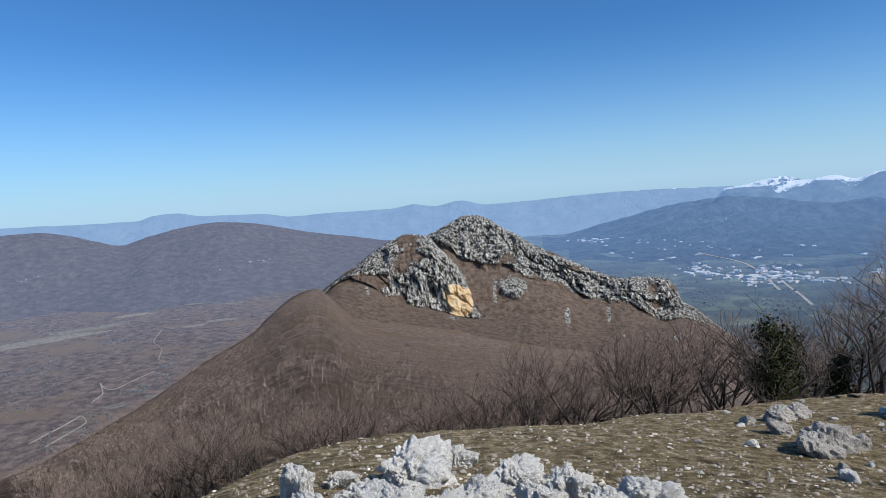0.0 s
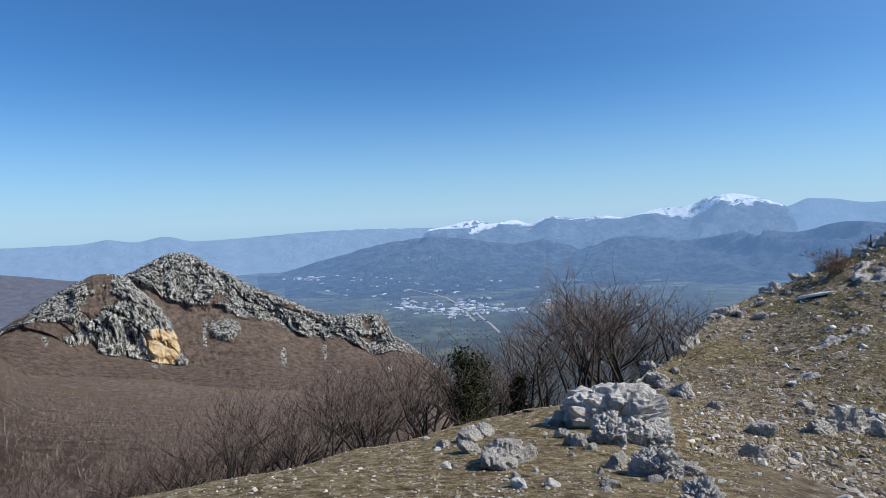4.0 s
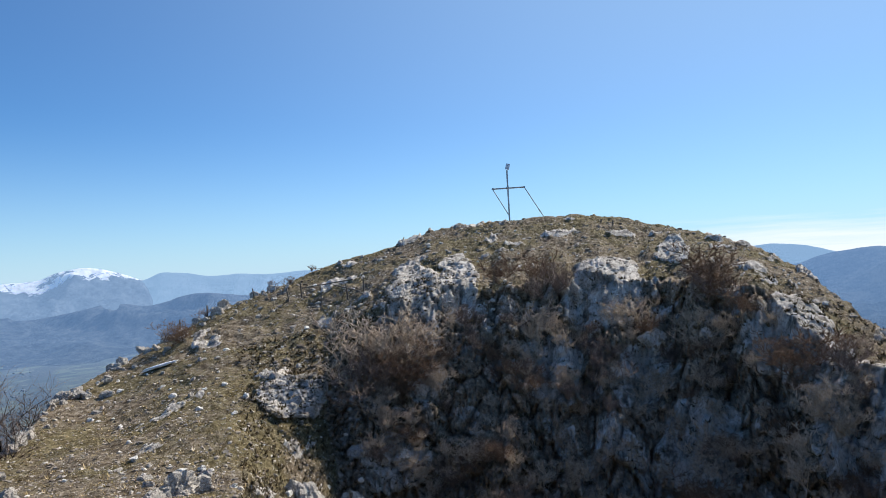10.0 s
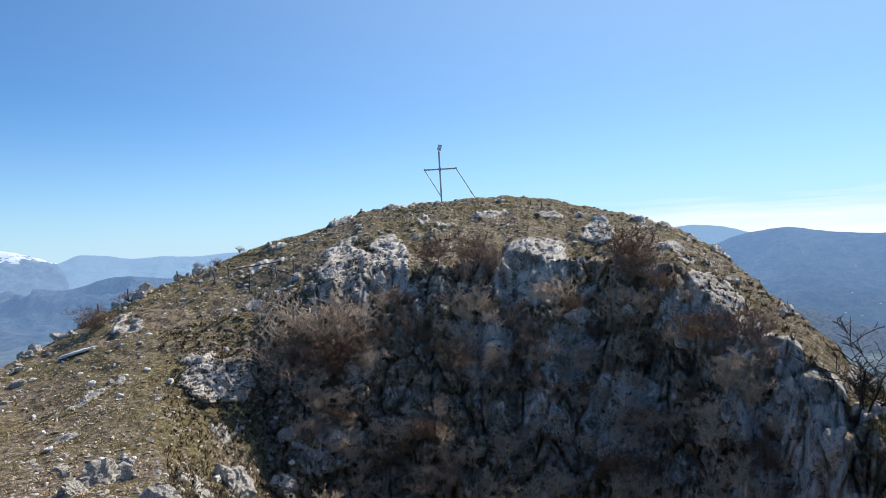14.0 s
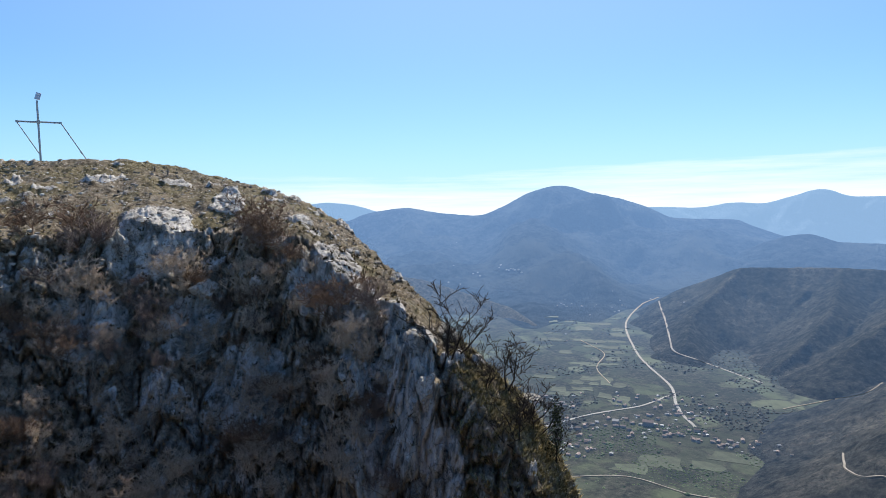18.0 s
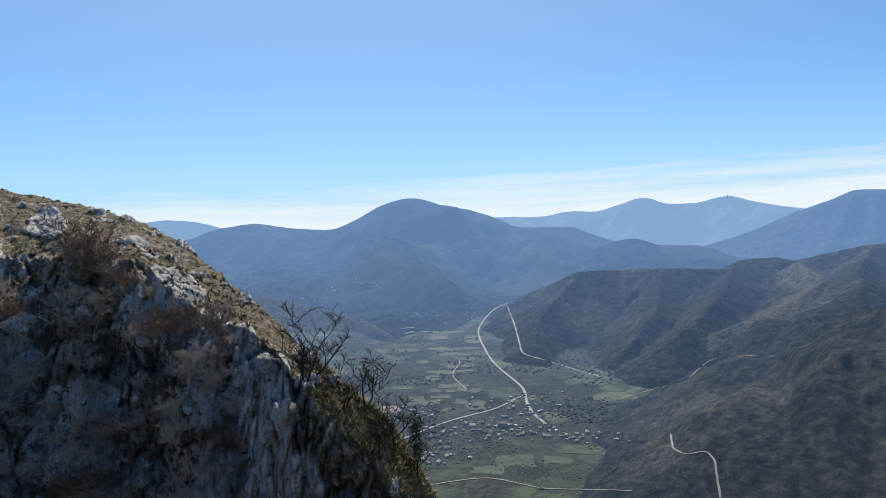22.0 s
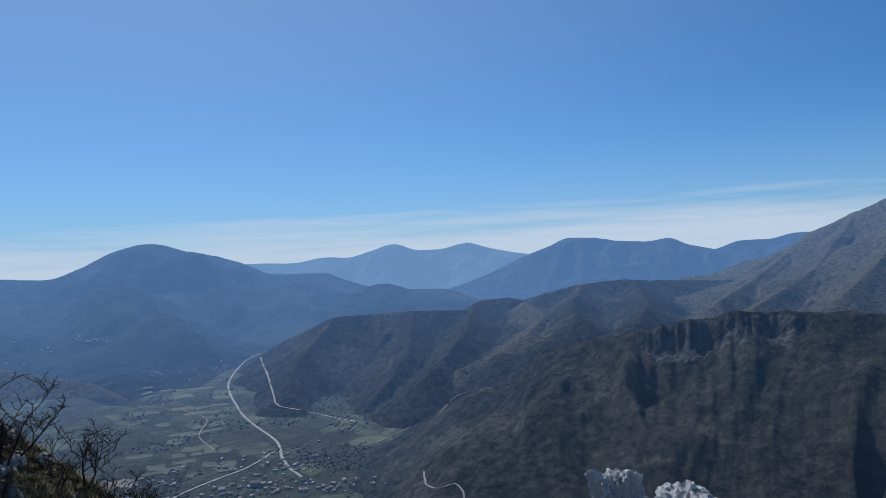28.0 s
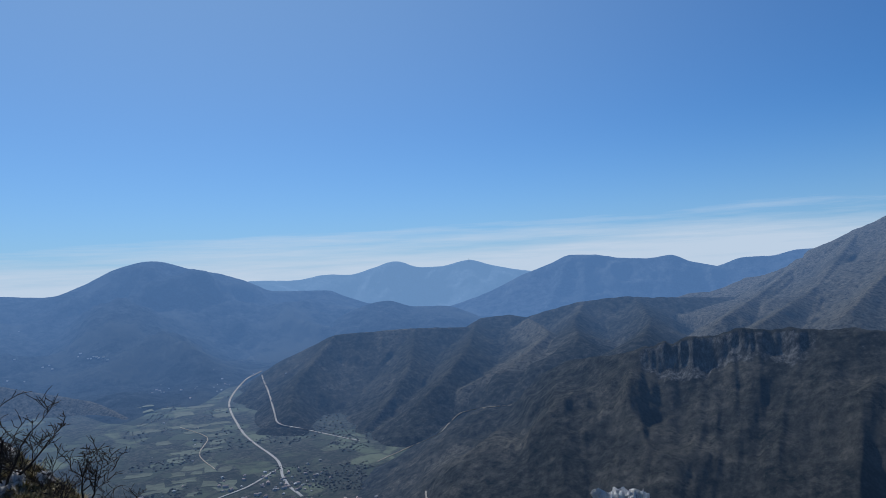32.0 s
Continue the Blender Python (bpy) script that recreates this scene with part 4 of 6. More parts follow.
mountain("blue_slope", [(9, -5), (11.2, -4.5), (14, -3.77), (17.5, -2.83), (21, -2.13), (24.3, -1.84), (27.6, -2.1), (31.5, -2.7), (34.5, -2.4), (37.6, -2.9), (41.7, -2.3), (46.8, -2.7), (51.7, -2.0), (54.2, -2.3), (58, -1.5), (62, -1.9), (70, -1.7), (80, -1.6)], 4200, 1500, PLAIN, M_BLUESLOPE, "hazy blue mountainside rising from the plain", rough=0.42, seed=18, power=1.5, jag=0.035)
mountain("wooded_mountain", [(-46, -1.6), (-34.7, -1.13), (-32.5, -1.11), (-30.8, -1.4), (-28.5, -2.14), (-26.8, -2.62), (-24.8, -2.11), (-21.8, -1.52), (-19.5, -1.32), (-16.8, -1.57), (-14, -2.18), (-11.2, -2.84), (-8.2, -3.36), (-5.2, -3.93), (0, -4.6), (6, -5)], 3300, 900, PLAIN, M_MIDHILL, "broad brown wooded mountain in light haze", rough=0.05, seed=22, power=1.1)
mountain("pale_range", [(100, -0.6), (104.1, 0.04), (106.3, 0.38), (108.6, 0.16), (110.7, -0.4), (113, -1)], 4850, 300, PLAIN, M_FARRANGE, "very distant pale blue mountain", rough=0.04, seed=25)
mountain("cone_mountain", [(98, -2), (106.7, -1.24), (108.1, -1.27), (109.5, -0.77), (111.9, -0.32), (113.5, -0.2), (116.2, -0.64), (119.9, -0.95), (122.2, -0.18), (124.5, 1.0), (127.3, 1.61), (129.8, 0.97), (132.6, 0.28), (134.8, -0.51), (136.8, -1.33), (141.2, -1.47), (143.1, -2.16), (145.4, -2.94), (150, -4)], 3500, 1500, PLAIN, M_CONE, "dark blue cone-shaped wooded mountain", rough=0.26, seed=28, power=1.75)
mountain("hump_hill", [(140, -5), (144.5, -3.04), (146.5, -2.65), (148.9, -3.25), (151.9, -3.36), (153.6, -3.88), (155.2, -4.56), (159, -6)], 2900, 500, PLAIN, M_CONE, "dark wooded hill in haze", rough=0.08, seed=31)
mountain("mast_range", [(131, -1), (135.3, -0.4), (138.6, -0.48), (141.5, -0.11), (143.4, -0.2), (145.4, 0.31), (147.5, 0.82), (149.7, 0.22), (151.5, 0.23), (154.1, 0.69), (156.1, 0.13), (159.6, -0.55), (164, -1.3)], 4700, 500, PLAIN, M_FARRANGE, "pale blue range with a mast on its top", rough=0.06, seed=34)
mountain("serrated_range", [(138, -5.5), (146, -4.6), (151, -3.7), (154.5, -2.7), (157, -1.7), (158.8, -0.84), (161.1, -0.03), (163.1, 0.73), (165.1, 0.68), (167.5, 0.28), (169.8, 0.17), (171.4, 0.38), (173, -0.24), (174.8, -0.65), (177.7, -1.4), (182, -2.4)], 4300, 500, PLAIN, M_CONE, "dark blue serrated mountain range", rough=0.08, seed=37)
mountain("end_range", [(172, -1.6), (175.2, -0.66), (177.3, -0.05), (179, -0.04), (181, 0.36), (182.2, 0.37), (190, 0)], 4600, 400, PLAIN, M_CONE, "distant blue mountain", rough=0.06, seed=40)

# the hills south of the valley: ridge lines (azimuth, elevation, distance) with flanks falling away and ravines between
RIDGES = [
    [(149.4, -18.6, 985), (150.5, -17.6, 1020), (153.1, -16.0, 1060), (155.7, -13.9, 1080), (157.8, -11.8, 1060), (159.9, -9.5, 1020), (162.4, -8.3, 960), (165.8, -7.9, 900), (168.2, -7.5, 860), (171.9, -6.5, 840), (174.6, -6.3, 835), (176.8, -5.7, 830), (179.3, -5.65, 825), (182, -5.85, 820), (184.3, -5.6, 810), (187.4, -5.9, 800), (200, -7, 780)],
    [(164, -7.6, 1400), (161, -7.6, 1410), (158.5, -7.9, 1400), (155.9, -9.1, 1390), (153.3, -10.3, 1370), (150.7, -12.1, 1350), (148.7, -13.4, 1320), (145.6, -14.6, 1260)],
    [(158.5, -7.95, 1400), (161, -5.9, 1600), (159.1, -4.6, 1850)],
    [(135.9, -8.9, 2100), (136.9, -7.4, 2050), (138.9, -6.6, 1950), (141.9, -5.3, 1850), (145.9, -5.2, 1850), (149, -5.1, 1850), (153, -5.2, 1850), (158.5, -5.6, 1850)],
    [(141.9, -5.35, 1850), (139.9, -7.6, 1700), (138.2, -9.4, 1600), (137.8, -11.5, 1450), (139.2, -12.8, 1400)],
    [(149, -5.2, 1850), (148.5, -8, 1600), (147, -10.6, 1450), (144.5, -13.2, 1350)],
    [(154.5, -4.7, 1900), (153.5, -7.2, 1560), (151.5, -9.6, 1400), (149.5, -11.2, 1330)],
    [(152.4, -5.76, 1950), (155, -4.4, 1950), (157.5, -4.19, 1950), (159, -4.47, 1950), (161.5, -3.8, 1950), (163.5, -3.27, 1950), (167.4, -2.91, 1950), (169.3, -3.07, 1970), (172.9, -3.14, 2000), (176, -3.2, 2050)],
    [(164, -3.35, 1950), (163, -5.2, 1650), (163.5, -6.4, 1400)],
    [(168.5, -3.1, 1950), (169.5, -5, 1600), (169, -6.2, 1350)],
    [(170.7, -3.1, 2200), (175.2, -2.3, 2250), (177.3, -1.48, 2250), (179.4, -1.05, 2250), (181.4, -0.1, 2250), (183.4, 0.82, 2250), (185.2, 2.04, 2250), (187.7, 3.3, 2250), (195, 6, 2250), (205, 7, 2250)],
    [(185.2, 2.0, 2250), (182.1, -2.4, 1800), (178.9, -4.6, 1500), (177.3, -5.8, 1330)],
    [(181.4, -0.2, 2250), (178, -3, 1850), (175, -5.0, 1520)],
    [(190, 4.1, 2230), (187, -1, 1750), (184, -4.4, 1430)],
    [(110, -5.6, 2150), (115, -6.6, 2100), (119, -7.9, 2000), (122.5, -9.0, 1900), (125, -10.6, 1720)],
]


def ridge_field(x, y):
    """Height over the plain, distance from the nearest ridge line, and which ridge it is."""
    best, dist, along, who = np.zeros_like(x), np.full_like(x, 999.0), np.zeros_like(x), np.full(x.shape, -1)
    run = 0.0
    for i, line in enumerate(RIDGES):
        pts = [place(*p) for p in line]
        for k, (a, b) in enumerate(zip(pts[:-1], pts[1:])):
            dx, dy = b.x - a.x, b.y - a.y
            t = np.clip(((x - a.x) * dx + (y - a.y) * dy) / (dx * dx + dy * dy), 0, 1)
            d = np.hypot(x - a.x - t * dx, y - a.y - t * dy)
            top = a.z + (b.z - a.z) * t - PLAIN
            h = top - (0.84 if i == 0 and k < 6 else 0.64) * d + 0.00022 * d * d
            h = np.where(d > 900, 0, h)
            up = h > best
            best, dist, who = np.where(up, h, best), np.where(up, d, dist), np.where(up, i, who)
            along = np.where(up, run + t * math.hypot(dx, dy), along)
            run += math.hypot(dx, dy)
    return best, dist, along, who


def south_hills():
    az = np.arange(108, 202, 0.13)
    rad = np.concatenate([np.linspace(340, 740, 56, endpoint=False), np.linspace(740, 1080, 130, endpoint=False), np.linspace(1080, 1500, 64, endpoint=False), np.linspace(1500, 2150, 80, endpoint=False), np.linspace(2150, 2700, 16)])
    A, r = np.meshgrid(az, rad, indexing="ij")
    x, y = np.sin(np.radians(A)) * r, np.cos(np.radians(A)) * r
    h, d, s, who = ridge_field(x, y)
    free = np.clip(d / 130, 0, 1)
    x2 = x + free * 55 * fbm(x * 0.006, y * 0.006, 0 * x, 4, 201)
    y2 = y + free * 55 * fbm(x * 0.006, y * 0.006, 0 * x + 7, 4, 205)
    h, d, s, who = ridge_field(x2, y2)
    free = np.clip(d / 90, 0, 1)
    s = np.where(who == 0, A * 14.5, s)
    side = fbm(s / 85 + 0.4 * fbm(x * 0.01, y * 0.01, 0 * x, 3, 211), d / 400, 0 * x, 4, 213, True)
    h = h + np.clip(h, 0, 120) / 120 * free * (17 * (side - 0.3) + 10 * (fbm(x * 0.013, y * 0.013, 0 * x, 6, 217, True) - 0.2)) + np.clip(h / 40, 0, 1) * 2.2 * fbm(x * 0.06, y * 0.06, 0 * x, 4, 219)
    # limestone cliffs below the crest of the nearest hill
    s = A * 14.5
    fac = np.interp(A, [154, 157, 158, 160.5, 162, 167.5, 169, 171.5, 172.6, 174, 177, 178.5, 181, 184, 187, 190], [0, 8, 22, 16, 2, 4, 30, 34, 26, 36, 30, 22, 14, 12, 8, 2])
    flute = 8 * fbm(s / 24, 0 * s, 0 * s + 3, 4, 223, True) + 6 * fbm(s / 7, d / 60, 0 * s, 3, 227, True)
    fac = fac * np.clip(0.7 + 1.1 * fbm(s / 45, 0 * s, 0 * s, 4, 229), 0.1, 1.4)
    crest_r = np.interp(az, [p[0] for p in RIDGES[0]], [p[2] for p in RIDGES[0]])[:, None]
    front = (who == 0) * sstep(crest_r - r, 0, 6)
    drop = fac * sstep(d + flute, 2, 26) * front * sstep(-d, -260, -60)
    h = h - 0.75 * drop + (who == 0) * np.clip(fac / 30, 0, 1) * np.exp(-(d / 16) ** 2) * (7 * fbm(s / 13, 0 * s, 0 * s, 4, 237) + 1)
    rock = np.clip(fac / 26, 0, 1) * front * sstep(d + flute, 1, 6) * sstep(-(d + flute), -(40 + fac * 0.4), -26)
    h = np.where(h > 0, h, 0)
    for _ in range(1):
        h[1:-1, 1:-1] = 0.5 * h[1:-1, 1:-1] + 0.125 * (h[:-2, 1:-1] + h[2:, 1:-1] + h[1:-1, :-2] + h[1:-1, 2:])
    # paler crests and slopes: dry pasture, with sunlit tone painted into the mask
    dry = np.select([who == 1, who == 2, who >= 10], [sstep(-d, -90, -15) * 0.8, sstep(-d, -120, -20) * 0.8, 0.75 + 0 * d], 0.25) + 0.5 * fbm(x * 0.008, y * 0.008, 0 * x, 4, 231)
    dry = np.where(who == 14, 0.5 + dry, dry)
    co = np.stack([x, y, PLAIN - 2 + h], -1)
    cut = int(np.searchsorted(rad, 1085))
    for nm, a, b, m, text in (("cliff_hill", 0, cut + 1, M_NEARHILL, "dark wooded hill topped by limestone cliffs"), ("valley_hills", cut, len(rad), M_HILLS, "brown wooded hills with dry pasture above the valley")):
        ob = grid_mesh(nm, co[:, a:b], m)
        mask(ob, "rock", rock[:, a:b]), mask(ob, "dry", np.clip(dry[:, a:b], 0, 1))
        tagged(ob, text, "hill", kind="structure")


south_hills()


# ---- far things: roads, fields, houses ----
def flat_mat(name, color, var=0.25, scale=0.4, rough=0.9, random_tint=0.0, far_haze=0.0):
    m, n, l, b = mat(name, rough)
    v = tex_coords(n, l)
    c = ramp(n, l, tex_noise(n, l, v, scale, 8, 0.7), [(0.35, tuple(q * (1 - var) for q in color)), (0.65, tuple(min(q * (1 + var), 0.95) for q in color))])
    if random_tint:
        oi, hs = n.new("ShaderNodeObjectInfo"), n.new("ShaderNodeHueSaturation")
        mr = n.new("ShaderNodeMapRange")
        l.new(oi.outputs["Random"], mr.inputs[0])
        mr.inputs[3].default_value, mr.inputs[4].default_value = 1 - random_tint, 1 + random_tint
        l.new(mr.outputs[0], hs.inputs["Value"]), l.new(c, hs.inputs["Color"])
        c = hs.outputs[0]
    l.new(c, b.inputs["Base Color"])
    # fields, houses and crowns emit blue to paint distance haze over them
    if far_haze:
        haze_glow(n, l, b, far_haze)
    return m


M_ROAD = flat_mat("pale_road", (0.3, 0.3, 0.3), 0.15, 0.05)
M_TRACK = flat_mat("gravel_track", (0.27, 0.25, 0.22), 0.2, 0.05)
M_FIELD = flat_mat("meadow_field", (0.056, 0.07, 0.046), 0.35, 0.06, random_tint=0.2, far_haze=0.8)
M_PALEFIELD = flat_mat("pale_field", (0.16, 0.145, 0.12), 0.4, 0.06, random_tint=0.2, far_haze=0.3)
M_WALL = flat_mat("plaster_wall", (0.33, 0.31, 0.29), 0.12, 0.2, random_tint=0.35, far_haze=0.9)
M_TILE = flat_mat("roof_tile", (0.25, 0.195, 0.17), 0.2, 0.3, random_tint=0.5, far_haze=0.9)
M_SHEDROOF = flat_mat("pale_sheet_roof", (0.3, 0.3, 0.3), 0.1, 0.1, random_tint=0.5, far_haze=0.9)

bpy.context.view_layer.update()
DEPS = bpy.context.evaluated_depsgraph_get()
STAND = Vector((0.35, -0.7, 0.0))


def land(az, el, lift=0.0, start=60.0):
    """Where the land beyond start lies in that direction."""
    way = place(az, el, 1.0).normalized()
    ok, p, nrm, _, _, _ = scene.ray_cast(DEPS, STAND + way * start, way)
    return (p + Vector((0, 0, lift))) if ok else None


def ribbon(name, pts, width, material, label, lift=0.8, steps=10, start=60.0, category="road"):
    """A strip that follows the land through (azimuth, elevation) points."""
    az, el = zip(*pts)
    t = np.arange(len(pts))
    q = np.linspace(0, len(pts) - 1, (len(pts) - 1) * steps + 1)
    A, E = smooth_interp(q, t, az), smooth_interp(q, t, el)
    A = A + 0.16 * fbm(q * 1.3, 0 * q, 0 * q + az[0], 3, 9)
    ps = [land(a, e, lift, start) for a, e in zip(A, E)]
    ps = [p for p in ps if p is not None]
    bm = bmesh.new()
    prev = None
    for i, p in enumerate(ps):
        d = (ps[min(i + 1, len(ps) - 1)] - ps[max(i - 1, 0)])
        d.z = 0
        side = Vector((-d.y, d.x, 0)).normalized() * width / 2 if d.length > 1e-6 else Vector((width / 2, 0, 0))
        row = [bm.verts.new(p + side), bm.verts.new(p - side), bm.verts.new(p - side * 1.15 - Vector((0, 0, 2.5))), bm.verts.new(p + side * 1.15 - Vector((0, 0, 2.5)))]
        if prev and (ps[i] - ps[i - 1]).length < width * 60:
            for a in range(4):
                b = (a + 1) % 4
                if a != 2:
                    bm.faces.new((prev[a], prev[b], row[b], row[a]))
        prev = row
    return tagged(part(name, bm, material, None), label, category, kind="structure")


ribbon("road", [(138.6, -18.6), (137.3, -17.3), (136.8, -15.8), (133.8, -13.0), (132.8, -10.6), (134.1, -8.8), (135.6, -8.1)], 4.6, M_ROAD, "pale asphalt road winding up the valley")
ribbon("road", [(135.57, -8.14), (136.3, -11.0), (136.8, -12.5), (138.8, -13.2), (142.2, -14.2), (143.7, -14.6)], 4, M_ROAD, "pale side road along the foot of the hill")
ribbon("road", [(121, -21), (126, -19.4), (130.7, -18.05), (134, -17.3), (136.6, -16.2)], 4, M_ROAD, "pale village road")
ribbon("track", [(129, -12), (131, -13.2), (130.4, -14.3), (131.6, -15.6)], 1.9, M_TRACK, "gravel track between fields")
ribbon("track", [(149.4, -19.0), (149.5, -20), (150.6, -20.4), (152.0, -20.1), (152.8, -20.9), (153.1, -22.4), (153.2, -24)], 1.9, M_TRACK, "gravel track through the orchards")
ribbon("track", [(145.1, -16.4), (148, -15.4), (150.5, -14.5), (152.8, -12.75), (154.6, -12.4), (157.3, -12.2)], 1.9, M_TRACK, "gravel track up the wooded hill")
ribbon("track", [(128, -23.4), (133, -23.0), (139, -23.8), (146, -23.6)], 1.9, M_TRACK, "gravel track across the valley floor")
ribbon("road", [(27.9, -9.5), (27.4, -8.9), (26.9, -8.3), (25.5, -7.4), (22, -6.4)], 9, M_ROAD, "pale road through the town")
ribbon("road", [(27.9, -8.6), (28.9, -9.4), (30.2, -10.6)], 8, M_ROAD, "pale motorway on the plain")
ribbon("track", [(-30.1, -14.6), (-29.3, -13.9), (-29.4, -13.2), (-28.6, -13.9), (-26.4, -13.3), (-25.3, -13.0)], 1.9, M_TRACK, "pale gravel track in the woods")
ribbon("track", [(-34.6, -16.6), (-32.6, -16.0), (-30.9, -15.4), (-30.6, -15.9), (-33.6, -17.1)], 1.9, M_TRACK, "pale gravel track in the woods")
ribbon("track", [(-24.4, -9.8), (-25.2, -10.6), (-24.6, -11.4), (-25.0, -12.1), (-24.0, -12.6)], 1.9, M_TRACK, "pale winding track in the woods")


def field(az, el, w, d, turn, material, label):
    p = land(az, el, 0.1)
    if p is None or p.z > PLAIN + 12:
        return
    bm = bmesh.new()
    jig = random.Random(int(az * 100) * 31 + int(el * 100))
    vs = [bm.verts.new((sx_ * w / 2 * jig.uniform(0.6, 1.25), sy_ * d / 2 * jig.uniform(0.6, 1.25), 0)) for sx_, sy_ in ((-1, -1), (0, -1), (1, -1), (1, 0), (1, 1), (0, 1), (-1, 1), (-1, 0))]
    f = bm.faces.new(vs)
    g = bmesh.ops.extrude_face_region(bm, geom=[f])
    bmesh.ops.translate(bm, verts=[v for v in g["geom"] if isinstance(v, bmesh.types.BMVert)], vec=(0, 0, -0.8))
    bmesh.ops.recalc_face_normals(bm, faces=bm.faces)
    ob = part("field", bm, material, None)
    ob.matrix_world = pose(p.x, p.y, p.z + 0.05 + 0.25 * abs(math.sin(az * 37.7 + el * 91.3)), 0, 0, turn)
    tagged(ob, label, "field", kind="structure")


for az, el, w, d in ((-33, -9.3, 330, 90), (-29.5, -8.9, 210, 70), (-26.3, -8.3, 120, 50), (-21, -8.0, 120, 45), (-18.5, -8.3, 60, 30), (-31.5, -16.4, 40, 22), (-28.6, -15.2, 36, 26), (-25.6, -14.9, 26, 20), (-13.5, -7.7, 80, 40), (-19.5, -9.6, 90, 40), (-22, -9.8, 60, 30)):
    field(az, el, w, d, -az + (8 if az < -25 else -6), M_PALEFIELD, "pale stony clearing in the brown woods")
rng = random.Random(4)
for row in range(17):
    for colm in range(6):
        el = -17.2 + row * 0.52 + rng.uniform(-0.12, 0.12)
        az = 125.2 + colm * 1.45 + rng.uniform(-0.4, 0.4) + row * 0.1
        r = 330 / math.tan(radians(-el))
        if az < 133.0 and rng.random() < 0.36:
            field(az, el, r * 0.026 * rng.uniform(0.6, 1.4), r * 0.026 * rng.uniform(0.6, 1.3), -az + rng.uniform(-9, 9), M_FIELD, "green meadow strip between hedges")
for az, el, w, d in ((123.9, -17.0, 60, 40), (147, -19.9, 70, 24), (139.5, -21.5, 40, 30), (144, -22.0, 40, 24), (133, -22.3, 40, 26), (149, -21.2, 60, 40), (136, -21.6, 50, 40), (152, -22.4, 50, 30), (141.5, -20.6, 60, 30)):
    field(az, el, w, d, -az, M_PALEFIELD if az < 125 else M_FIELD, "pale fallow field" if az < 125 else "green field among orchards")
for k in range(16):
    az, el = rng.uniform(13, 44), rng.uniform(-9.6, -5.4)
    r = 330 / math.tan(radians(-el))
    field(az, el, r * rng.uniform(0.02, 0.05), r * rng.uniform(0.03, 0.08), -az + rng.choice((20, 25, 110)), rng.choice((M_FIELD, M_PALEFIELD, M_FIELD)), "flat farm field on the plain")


def house(w, d, h, gable, wall, roof, name, label):
    base = tagged(new(name), label, "house")
    bm = bmesh.new()
    bmesh.ops.create_cube(bm, size=1, matrix=Matrix.Translation((0, 0, h / 2)) @ Matrix.Diagonal((w, d, h, 1)))
    part("wall", bm, wall, base)
    bm = bmesh.new()
    o = 0.4
    a = [bm.verts.new(v) for v in ((-w / 2 - o, -d / 2 - o, h), (w / 2 + o, -d / 2 - o, h), (w / 2 + o, d / 2 + o, h), (-w / 2 - o, d / 2 + o, h), (-w / 2 - o, 0, h + gable), (w / 2 + o, 0, h + gable))]
    for f in ((0, 1, 5, 4), (2, 3, 4, 5), (0, 4, 3), (1, 2, 5), (0, 3, 2, 1)):
        bm.faces.new([a[i] for i in f])
    part("roof", bm, roof, base)
    return base


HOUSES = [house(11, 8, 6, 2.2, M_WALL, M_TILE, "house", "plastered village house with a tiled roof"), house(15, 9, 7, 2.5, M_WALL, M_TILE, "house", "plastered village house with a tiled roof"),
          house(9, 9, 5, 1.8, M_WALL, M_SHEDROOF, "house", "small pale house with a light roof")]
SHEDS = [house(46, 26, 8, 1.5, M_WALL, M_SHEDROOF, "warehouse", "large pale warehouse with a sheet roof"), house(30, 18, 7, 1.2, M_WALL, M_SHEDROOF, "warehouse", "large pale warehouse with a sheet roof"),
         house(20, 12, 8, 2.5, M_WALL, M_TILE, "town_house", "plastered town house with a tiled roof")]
for base, grp in [(h, "village houses") for h in HOUSES] + [(h, "town buildings") for h in SHEDS]:
    base["group"] = grp


def scatter(kinds, n, spots, jitter, start=100):
    for k in range(n):
        a0, e0, sa, se = rng.choice(spots)
        az, el = a0 + rng.gauss(0, sa), e0 + rng.gauss(0, se)
        p = land(az, el, -0.6, start)
        if p is None or p.length < 300 or (start == 100 and p.length < 900 and az < 60):
            continue
        s = rng.uniform(0.26, 0.55) if kinds is HOUSES else rng.uniform(0.35, 0.75)
        c = copy_thing(rng.choice(kinds), pose(p.x, p.y, p.z, 0, 0, jitter + rng.choice((0, 90)) + rng.uniform(-35, 35)))
        c.scale = (s, s, s)


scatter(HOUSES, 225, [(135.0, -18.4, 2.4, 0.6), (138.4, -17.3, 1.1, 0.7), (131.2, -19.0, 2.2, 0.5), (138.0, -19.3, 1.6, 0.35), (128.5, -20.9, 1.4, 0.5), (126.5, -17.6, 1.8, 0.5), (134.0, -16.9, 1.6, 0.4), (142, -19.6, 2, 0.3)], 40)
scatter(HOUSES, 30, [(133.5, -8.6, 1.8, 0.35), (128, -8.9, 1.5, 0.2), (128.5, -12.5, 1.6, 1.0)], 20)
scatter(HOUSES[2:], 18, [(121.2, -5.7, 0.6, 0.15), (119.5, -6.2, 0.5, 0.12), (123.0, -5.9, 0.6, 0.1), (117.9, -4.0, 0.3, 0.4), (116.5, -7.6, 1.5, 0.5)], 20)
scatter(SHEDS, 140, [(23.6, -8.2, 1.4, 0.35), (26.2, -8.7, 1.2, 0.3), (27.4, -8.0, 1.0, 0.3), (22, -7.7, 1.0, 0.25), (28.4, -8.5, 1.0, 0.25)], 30)
